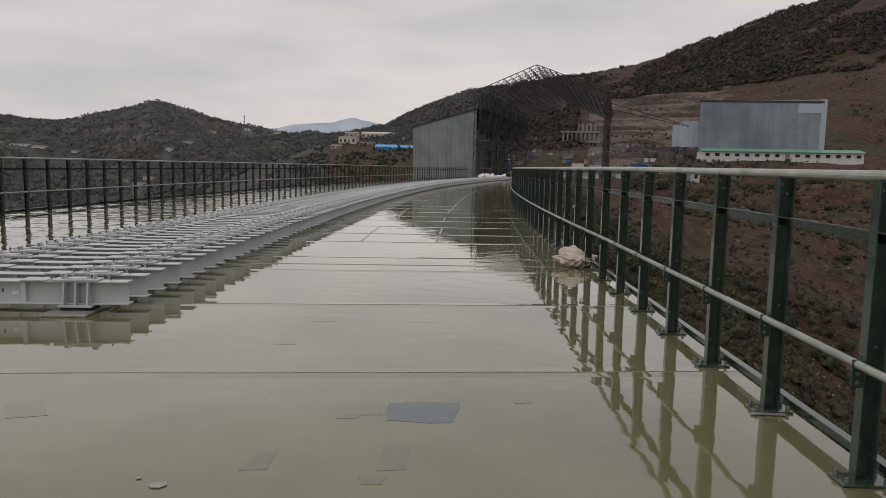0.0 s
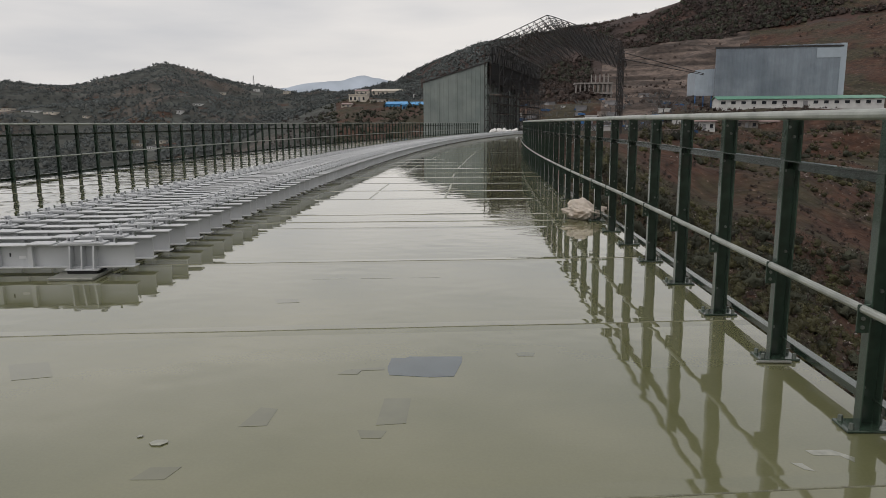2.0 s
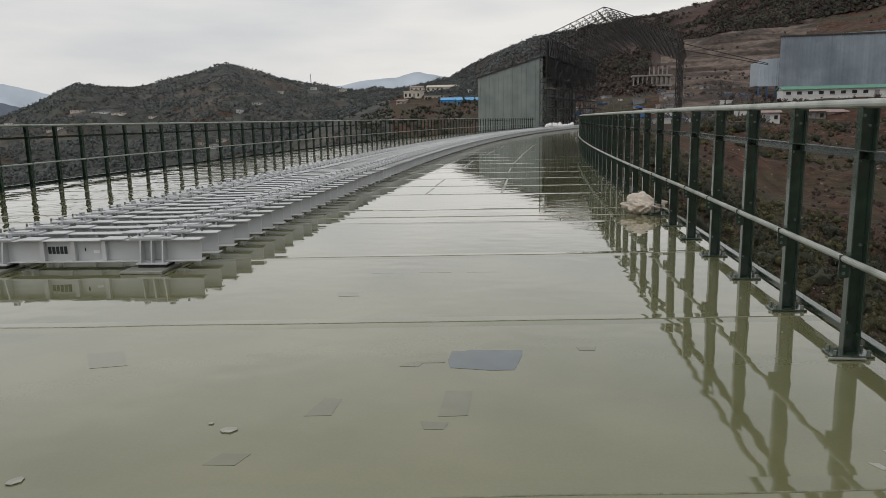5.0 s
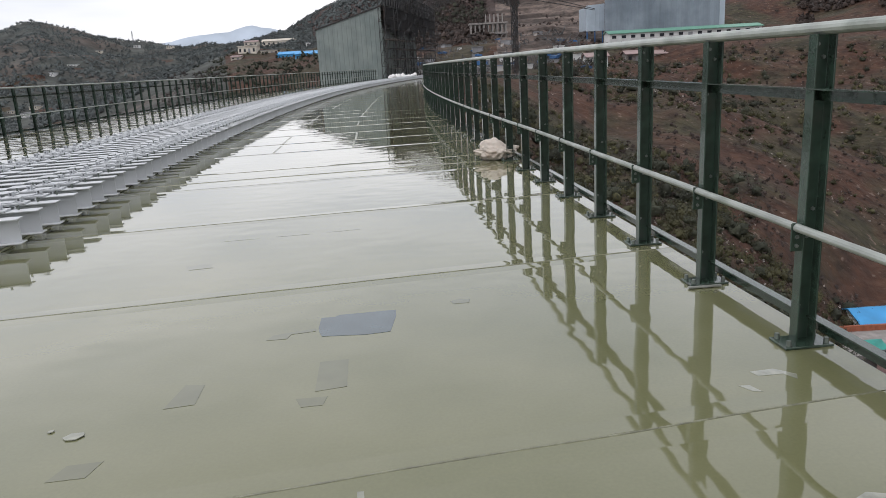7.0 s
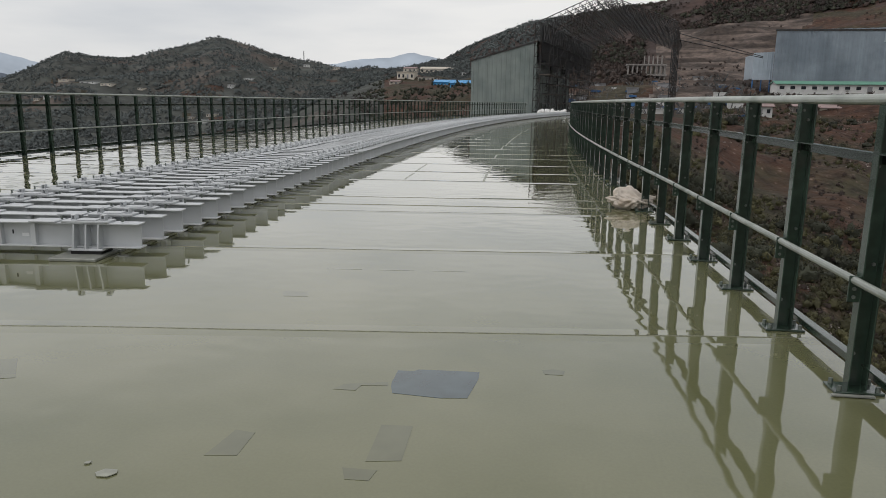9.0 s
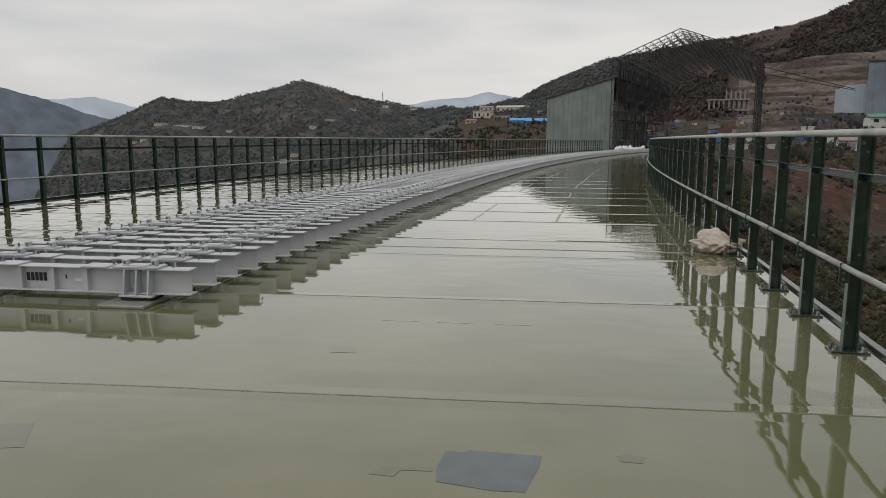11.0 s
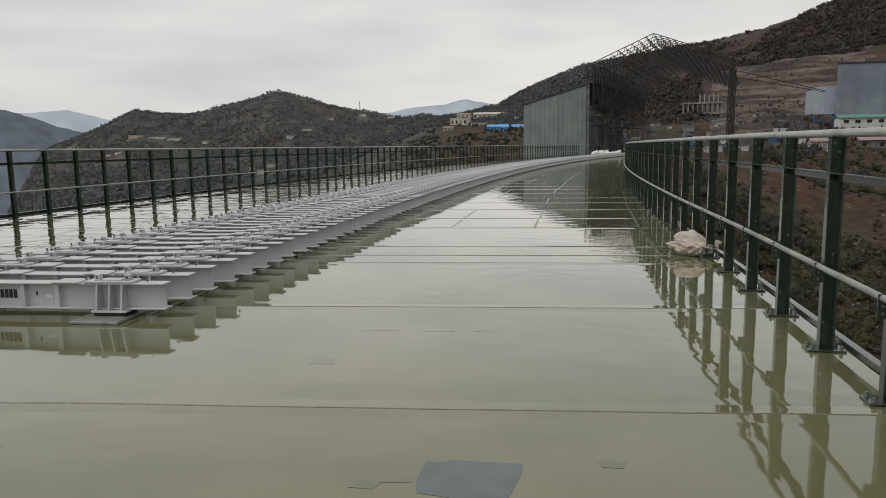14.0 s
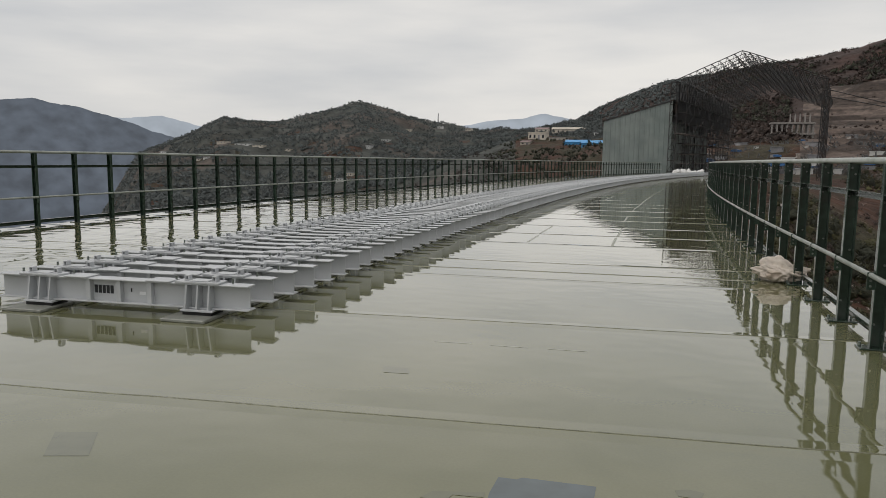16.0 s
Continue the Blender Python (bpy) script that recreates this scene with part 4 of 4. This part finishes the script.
bm = bmesh.new()
NS, ND = 20, 18
for i in range(NS + 1):
    for j in range(ND + 1):
        a = roof_point(i / NS, j / ND)
        if i < NS:
            strut(bm, a, roof_point((i + 1) / NS, j / ND), 0.075 if j == 0 else 0.055, 3)
        if j < ND:
            strut(bm, a, roof_point(i / NS, (j + 1) / ND), 0.085 if i % 4 == 0 else 0.045, 3)
part("roof_grid", bm, FRAME_STEEL, frame_shed)
bm = bmesh.new()
for i in range(NS):
    for j in range(ND):
        c = roof_point((i + 0.5) / NS, (j + 0.5) / ND, 1.3)
        for di, dj in ((0, 0), (1, 0), (0, 1), (1, 1)):
            strut(bm, c, roof_point((i + di) / NS, (j + dj) / ND), 0.035, 3)
        if i < NS - 1:
            strut(bm, c, roof_point((i + 1.5) / NS, (j + 0.5) / ND, 1.3), 0.05, 3)
        if j < ND - 1:
            strut(bm, c, roof_point((i + 0.5) / NS, (j + 1.5) / ND, 1.3), 0.05, 3)
part("roof_web", bm, FRAME_STEEL, frame_shed)
for k in range(8):
    for side in (0, 1):
        base = NL.lerp(NR, side) + axis * (DEPTH * k / 7)
        if side and k > 2:
            continue
        bm = bmesh.new()
        w = 0.3 if side else 0.5
        for dx in (-w, w):
            for dy in (-w, w):
                strut(bm, base + Vector((dx, dy, -2)), base + Vector((dx, dy, Z_EAVE - 0.2)), 0.06, 4)
        for h in range(9):
            z0, z1 = -2 + h * 1.72, -2 + (h + 1) * 1.72
            for (p, q) in (((-w, -w), (w, -w)), ((w, -w), (w, w)), ((w, w), (-w, w)), ((-w, w), (-w, -w))):
                strut(bm, base + Vector((*p, z0)), base + Vector((*q, z1)), 0.05, 3)
                strut(bm, base + Vector((*p, z1)), base + Vector((*q, z1)), 0.05, 3)
        part("column", bm, FRAME_STEEL, frame_shed)
# the left long side: dark sheeting above, scaffold below
g = random.Random(21)
L2 = NL + axis * DEPTH
n_sheet = 18
for k in range(n_sheet):
    a, b = NL.lerp(L2, k / n_sheet), NL.lerp(L2, (k + 0.98) / n_sheet)
    a, b = a + Vector((0.7, 0, 0)), b + Vector((0.7, 0, 0))
    bm = bmesh.new()
    zt, zb = Z_EAVE - 0.5 + g.uniform(-.1, .1), 7.2 + g.uniform(-0.9, 1.2)
    quad = [bm.verts.new((a.x, a.y, zb)), bm.verts.new((b.x, b.y, zb + g.uniform(-.3, .3))), bm.verts.new((b.x, b.y, zt)), bm.verts.new((a.x, a.y, zt))]
    back = [bm.verts.new(v.co + Vector((-0.08, 0, 0))) for v in quad]
    bm.faces.new(quad)
    bm.faces.new(back[::-1])
    for i in range(4):
        bm.faces.new((quad[i], back[i], back[(i + 1) % 4], quad[(i + 1) % 4]))
    part("sheeting", bm, DARK_SHEET, frame_shed, "black weathered sheeting")
bm = bmesh.new()
for k in range(18):
    p = NL.lerp(L2, k / 17)
    for off in (0.3, 1.9):
        strut(bm, p + Vector((off, 0, -2)), p + Vector((off, 0, Z_EAVE - 0.5)), 0.05, 3)
    for h in range(9):
        z = -0.5 + h * 1.55
        strut(bm, p + Vector((0.3, 0, z)), p + Vector((1.9, 0, z)), 0.045, 3)
        if k < 17:
            q = NL.lerp(L2, (k + 1) / 17)
            strut(bm, p + Vector((0.3, 0, z)), q + Vector((0.3, 0, z)), 0.045, 3)
            strut(bm, p + Vector((1.9, 0, z)), q + Vector((1.9, 0, z)), 0.045, 3)
            if (k + h) % 3 == 0:
                strut(bm, p + Vector((1.9, 0, z)), q + Vector((1.9, 0, z + 1.55)), 0.045, 3)
part("scaffold", bm, FRAME_STEEL, frame_shed)
bm = bmesh.new()
for k in range(28):
    p, q = NL.lerp(L2, k / 28) + Vector((0.95, 0, 0)), NL.lerp(L2, (k + 1) / 28) + Vector((0.95, 0, 0))
    for z0, z1 in ((Z_EAVE - 3.0, Z_EAVE - 0.2),):
        strut(bm, p + Vector((0, 0, z0)), p + Vector((0, 0, z1)), 0.07, 3)
        strut(bm, p + Vector((0, 0, z0)), q + Vector((0, 0, z1)), 0.05, 3)
        strut(bm, p + Vector((0, 0, z0)), q + Vector((0, 0, z0)), 0.10, 3)
        strut(bm, p + Vector((0, 0, z1)), q + Vector((0, 0, z1)), 0.10, 3)
part("eaves_girder", bm, GIRDER, frame_shed, "grey lattice eaves girder")
for k in range(60):
    p = NL.lerp(L2, g.random())
    z = g.choice((0.9, 2.4, 4.0, 5.5))
    w = g.uniform(0.4, 1.6)
    part("scaffold_board", boxed(p.x + 0.3, p.x + 1.9, p.y - w, p.y + w, z, z + 0.07), RUBBISH, frame_shed)
R1 = NR + axis * (DEPTH * 0.3)


def brace(p, q, r):
    b = bmesh.new()
    strut(b, p, q, r, 3)
    part("brace", b, FRAME_STEEL, frame_shed)


for k in range(7):
    z = 1.5 + k * 1.8
    brace(NR + Vector((0, 0, z)), R1 + Vector((0, 0, z)), 0.06)
    brace(NR + Vector((0, 0, z)), R1 + Vector((0, 0, z + 1.8)), 0.05)
brace(NR + Vector((0, 0, 11.0)), NR + Vector((16, 14, 9.0)), 0.07)
brace(NR + Vector((0, 0, 12.0)), NR + Vector((16, 14, 9.2)), 0.07)


def house(name, a0, a1, r, e_low, e_top, wall, roof_mat, label, storeys=1, bays=4, roof_kind="flat", depth=8.0, category="house"):
    """A small block between two bearings, with windows, door and roof."""
    p, q = polar(a0, r), polar(a1, r)
    am = (a0 + a1) / 2
    z0, z1 = up(am, r, e_low), up(am, r, e_top)
    h = thing(name, label, category)
    rg = math.hypot((p.x + q.x) / 2, p.y)
    foot = min(z0, ground_z(math.degrees(math.atan2((p.x + q.x) / 2, p.y)), rg)) - 1.0
    part("wall", boxed(p.x, q.x, p.y, p.y + depth, foot, z1), wall, h)
    w = q.x - p.x
    t = max(0.12, (z1 - z0) * 0.06)
    if roof_kind == "flat":
        part("roof", boxed(p.x - 0.3, q.x + 0.3, p.y - 0.4, p.y + depth + 0.3, z1, z1 + t * 1.4), roof_mat, h)
    else:
        bm = bmesh.new()
        rise = (z1 - z0) * 0.38
        rows = [(p.y - 0.5, z1 - 0.05), (p.y + depth / 2, z1 + rise), (p.y + depth + 0.5, z1 - 0.05)]
        for (ya, za), (yb, zb) in zip(rows, rows[1:]):
            v = [bm.verts.new(c) for c in ((p.x - 0.4, ya, za), (q.x + 0.4, ya, za), (q.x + 0.4, yb, zb), (p.x - 0.4, yb, zb))]
            u2 = [bm.verts.new(c.co + Vector((0, 0, 0.15))) for c in v]
            bm.faces.new(u2)
            bm.faces.new(v[::-1])
            for i in range(4):
                bm.faces.new((v[i], v[(i + 1) % 4], u2[(i + 1) % 4], u2[i]))
        part("roof", bm, roof_mat, h)
        for x in (p.x, q.x - 0.2):
            bm = bmesh.new()
            gable = [bm.verts.new((x + dx, yy, zz)) for dx in (0, 0.2) for yy, zz in ((p.y, z1 - 0.1), (p.y + depth / 2, z1 + rise), (p.y + depth, z1 - 0.1))]
            bm.faces.new(gable[:3])
            bm.faces.new(gable[3:][::-1])
            part("gable", bm, wall, h)
    sh = (z1 - z0) / storeys
    for s in range(storeys):
        for k in range(bays):
            x = p.x + w * (k + 0.5) / bays
            ww = min(0.65, w / bays * 0.22)
            lo = z0 + sh * (s + 0.38)
            if k == bays // 2 and s == 0:
                part("door", boxed(x - ww, x + ww, p.y - 0.06, p.y + 0.02, z0, z0 + sh * 0.75), GREY_ROOF, h)
            else:
                win = part("window", boxed(x - ww, x + ww, p.y - 0.05, p.y + 0.02, lo, lo + sh * 0.38), WINDOW_DARK, h)
                part("window_sill", boxed(x - ww - 0.1, x + ww + 0.1, p.y - 0.16, p.y + 0.02, lo - 0.1, lo - 0.01), wall, win)
    return h


# large grey shed on the right bank
DB = 229.0
big = thing("big_shed", "large blue-grey corrugated metal shed on the hillside", "shed")
a, b = polar(12.85, DB), polar(20.95, DB)
zt0, zt1, zb = up(12.85, DB, 4.97), up(20.95, DB, 4.97), up(16, DB, 1.15)
ribbed_wall(big, "cladding_sheet", (a.x, a.y), (b.x, b.y), (zt0, zt1), zb - 6, BLUE_CLADDING, 1.1, 0.08)
part("shed_body", prism(bmesh.new(), [(a.x + 0.1, a.y + 0.15), (b.x - 0.3, a.y + 0.15), (b.x + 10, a.y + 30), (a.x + 7.6, a.y + 30)], zb - 6, zt0 - 0.6), BLUE_CLADDING, big)
part("roof_edge", boxed(a.x - 0.3, b.x + 0.3, a.y - 0.2, a.y + 0.3, zt0 - 0.15, zt0 + 0.35), FRAME_STEEL, big)
part("pale_sheet", boxed(a.x + 28.4, b.x - 0.4, a.y - 0.16, a.y - 0.1, zt0 - 3.2, zt0 - 0.4), PALE_CLADDING, big, "paler new cladding sheets")
part("corner_trim", boxed(b.x - 0.4, b.x + 1.2, a.y - 0.1, a.y + 0.6, zb - 4, zt0 + 0.9), PALE_CLADDING, big)
part("base_stripe", boxed(a.x + 1, b.x, a.y - 0.4, a.y - 0.1, zb - 0.9, zb + 0.5), GREEN_ROOF, big, "green painted base stripe")
annex = thing("annex", "pale blue-grey clad annex beside the large shed", "shed")
a2, b2 = polar(11.5, DB + 3), polar(12.84, DB + 3)
ribbed_wall(annex, "cladding_sheet", (a2.x, a2.y), (b2.x, b2.y), (up(11.5, DB, 3.5), up(12.8, DB, 3.6)), up(12, DB, 1.65), PALE_CLADDING, 1.1, 0.06)
part("annex_body", boxed(a2.x + 0.1, b2.x, a2.y + 0.1, a2.y + 12, up(12, DB, 1.7), up(12, DB, 3.4)), PALE_CLADDING, annex)
for dx in (0.2, 2.6, 5.0):
    part("column", boxed(a2.x + dx, a2.x + dx + 0.3, a2.y + 0.3, a2.y + 0.6, zb - 6, up(12, DB, 1.75)), TARP, annex)
house("site_office", 13.2, 23.7, 215, 0.75, 1.3, WHITE_WALL, GREEN_ROOF, "long white site office with a green metal roof", 1, 16, "pitched", 7, "site office")
for a0, a1, e0, e1, wall, label, bays in ((11.55, 13.1, -1.0, -0.25, WHITE_WALL, "small white hut on the slope", 3), (14.45, 16.0, -0.85, -0.2, RUBBISH, "brown hut with a faded pink roof", 3),
                                          (16.1, 17.35, -0.93, -0.28, RENDER_WALL, "small cream hut with a faded roof", 2), (18.9, 21.0, -0.9, -0.72, WHITE_WALL, "low stack of white sheets on the slope", 2)):
    r = range_at((a0 + a1) / 2, e0, 70, 230)
    house("hut", a0, a1, r * math.cos(radians((a0 + a1) / 2)), e0, e1, wall, PINK_ROOF, label, 1, bays, "pitched", 5)
# houses down in the valley beside the line
house("valley_house", 32.0, 39.0, 66, -21.2, -19.2, WHITE_WALL, BLUE_ROOF, "white house with a bright blue metal roof in the valley", 1, 3, "pitched", 6)
terrace = house("terrace_house", 30.6, 36.6, 58, -23.5, -21.4, CONCRETE, CONCRETE, "flat-roofed concrete house with an orange brick parapet", 1, 3, "flat", 5.5)
tp, tq, tz = polar(30.6, 58), polar(36.6, 58), up(33.6, 58, -21.4)
part("parapet", boxed(tp.x - 0.2, tq.x + 0.2, tp.y + 5.2, tp.y + 5.45, tz + 0.1, tz + 0.8), BRICK_WALL, terrace, "orange brick parapet")
part("parapet", boxed(tp.x - 0.2, tp.x + 0.05, tp.y - 0.3, tp.y + 5.2, tz + 0.1, tz + 0.8), BRICK_WALL, terrace, "orange brick parapet")
house("valley_hut", 34.8, 40.0, 53, -24.5, -21.9, PINK_WALL, GREY_ROOF, "pale pink hut with a grey sheet roof", 1, 2, "pitched", 4)
bm = bmesh.new()
sheet = [bm.verts.new(c) for c in ((-1.2, -0.8, 0.0), (1.2, -0.8, 0.0), (1.2, 0.8, 0.55), (-1.2, 0.8, 0.55))]
sheet_low = [bm.verts.new(v.co - Vector((0, 0, 0.06))) for v in sheet]
bm.faces.new(sheet)
bm.faces.new(sheet_low[::-1])
for k in range(4):
    bm.faces.new((sheet[k], sheet_low[k], sheet_low[(k + 1) % 4], sheet[(k + 1) % 4]))
part("awning", bm, TEAL_SHEET, terrace, "teal plastic sheet awning", at=Matrix.Translation((tp.x + 3.4, tp.y + 1.2, tz + 0.18)))
# village on the left bank
house("blue_building", -11.9, -10.3, 350, 0.75, 1.25, BLUE_ROOF, BLUE_ROOF, "long building with bright blue walls and roof", 1, 6, "pitched", 12, "building")
house("blue_building", -10.6, -8.7, 330, 0.62, 1.2, BLUE_ROOF, BLUE_ROOF, "blue metal building beside the shed", 1, 6, "pitched", 12, "building")
for a0, a1, e0, e1, wall, roof_mat, bays, kind, label in (
        (-14.7, -13.4, 1.32, 1.95, RENDER_WALL, RENDER_WALL, 4, "flat", "cream flat-roofed village house"), (-13.1, -11.8, 1.25, 1.6, RENDER_WALL, GREY_ROOF, 4, "flat", "low cream village house"),
        (-12.9, -9.8, 1.85, 2.25, RENDER_WALL, RENDER_WALL, 9, "pitched", "long cream village building on the ridge"), (-14.2, -13.2, 1.95, 2.25, RENDER_WALL, PINK_ROOF, 3, "pitched", "small cream house with a pink roof"),
        (-9.7, -8.9, 1.7, 2.0, WHITE_WALL, GREY_ROOF, 3, "flat", "small white house on the ridge"), (-15.3, -14.6, 1.0, 1.25, RENDER_WALL, PINK_ROOF, 2, "pitched", "small cream house on the bank")):
    r = range_at((a0 + a1) / 2, e0, 250, 700)
    house("village_house", a0, a1, r * math.cos(radians((a0 + a1) / 2)), e0, e1, wall, roof_mat, label, 1, bays, kind, 9)
for k, (a0, w, r) in enumerate(FAR_HOUSES):
    yr = r * math.cos(radians(a0 + w / 2))
    e = math.degrees(math.atan2(ground_z(a0 + w / 2, r) - EYE_Z, r))
    house("far_house", a0, a0 + w * 0.7, yr, e + 0.02, e + (0.26 if r < 700 else 0.17), WHITE_WALL if k % 2 else RENDER_WALL, GREY_ROOF, "small pale house far off on the wooded hill", 1, 3, "flat", 8)
mast = thing("radio_mast", "thin lattice radio mast on the ridge", "mast")
p = Vector((1180 * math.sin(radians(-21.7)), 1180 * math.cos(radians(-21.7)), ground_z(-21.7, 1180) - 1))
bm = bmesh.new()
for dx, dy in ((-1.2, -1), (1.2, -1), (0, 1.2)):
    strut(bm, p + Vector((dx, dy, 0)), p + Vector((dx * 0.3, dy * 0.3, 19)), 0.3, 3)
for k in range(5):
    w = 1.2 * (1 - k * 0.14)
    strut(bm, p + Vector((-w, -w * 0.8, k * 3.6)), p + Vector((w, -w * 0.8, k * 3.6 + 3.6)), 0.2, 3)
part("lattice", bm, GREY_ROOF, mast)

# half-built concrete frame above the site
cf = thing("concrete_frame", "half-built concrete frame with bare columns", "concrete frame")
p0, p1 = polar(2.85, 262), polar(5.5, 262)
c0, c1 = up(4, 262, 2.0), up(4, 262, 2.62)
for k in range(9):
    x = p0.x + (p1.x - p0.x) * k / 8
    for dy in (0, 6):
        part("column", boxed(x - 0.25, x + 0.25, p0.y + dy - 0.25, p0.y + dy + 0.25, c0 - 8, c1), CONCRETE, cf)
part("slab", boxed(p0.x - 0.6, p1.x + 0.6, p0.y - 0.6, p0.y + 6.6, c1, c1 + 0.5), CONCRETE, cf)
part("floor_slab", boxed(p0.x - 0.6, p1.x + 0.6, p0.y - 0.5, p0.y + 6.6, c0 - 0.6, c0), CONCRETE, cf)
for k in range(5):
    x = p0.x + (p1.x - p0.x) * (0.45 + 0.12 * k)
    part("column", boxed(x - 0.2, x + 0.2, p0.y + 3, p0.y + 3.4, c1 + 0.5, c1 + 3.4), CONCRETE, cf)

# the cluttered site beyond the end of the line
g = random.Random(33)
scrap = bmesh.new()
for k in range(300):
    a = g.uniform(-3.6, 11.5)
    r = g.uniform(150, 250)
    e_z = ground_z(a, r)
    p = Vector((r * math.sin(radians(a)), r * math.cos(radians(a)), e_z))
    s = g.uniform(0.35, 1.0)
    bm = bmesh.new()
    kind = g.random()
    if kind < 0.12:
        w, d, h = s * 2.2, s * 1.5, s * 0.9
        pr = [(-w, 0), (w, 0), (w * 0.9, h), (0, h * 1.35), (-w * 0.95, h * 0.9)]
        v0 = [bm.verts.new((x, -d, z)) for x, z in pr]
        v1 = [bm.verts.new((x, d, z)) for x, z in pr]
        bm.faces.new(v0)
        bm.faces.new(v1[::-1])
        for i in range(5):
            bm.faces.new((v0[i], v1[i], v1[(i + 1) % 5], v0[(i + 1) % 5]))
        ob = new("tarpaulin_shelter", mesh_of("tarpaulin_shelter", bm, TARP))
        tagged(ob, "low workers' shelter under a blue tarpaulin", "shelter", "clutter on the building site")
    elif kind < 0.36:
        box(bm, -s * 1.6, s * 1.6, -s, s, -1, s * 1.1)
        box(bm, -s * 1.75, s * 1.75, -s * 1.2, s * 1.2, s * 1.1, s * 1.1 + 0.12)
        ob = new("site_hut", mesh_of("site_hut", bm, g.choice((WHITE_WALL, RUBBISH, GREY_ROOF, GREY_ROOF))))
        tagged(ob, "small sheet-metal hut on the building site", "hut", "clutter on the building site")
    else:
        bm.free()
        for _ in range(7):
            x, y = g.uniform(-2, 2) * s, g.uniform(-1, 1) * s
            strut(scrap, p + Vector((x, y, -0.5)), p + Vector((x + g.uniform(-2.5, 2.5) * s, y + g.uniform(-1, 1) * s, g.uniform(0.2, 2.0) * s)), g.uniform(0.05, 0.16), 4)
        continue
    ob.matrix_basis = Matrix.Translation(p) @ Matrix.Rotation(g.uniform(-0.6, 0.6), 4, 'Z')
tagged(new("scrap", mesh_of("scrap", scrap, GIRDER)), "timber and steel scrap strewn over the building site", "scrap", kind="stuff")
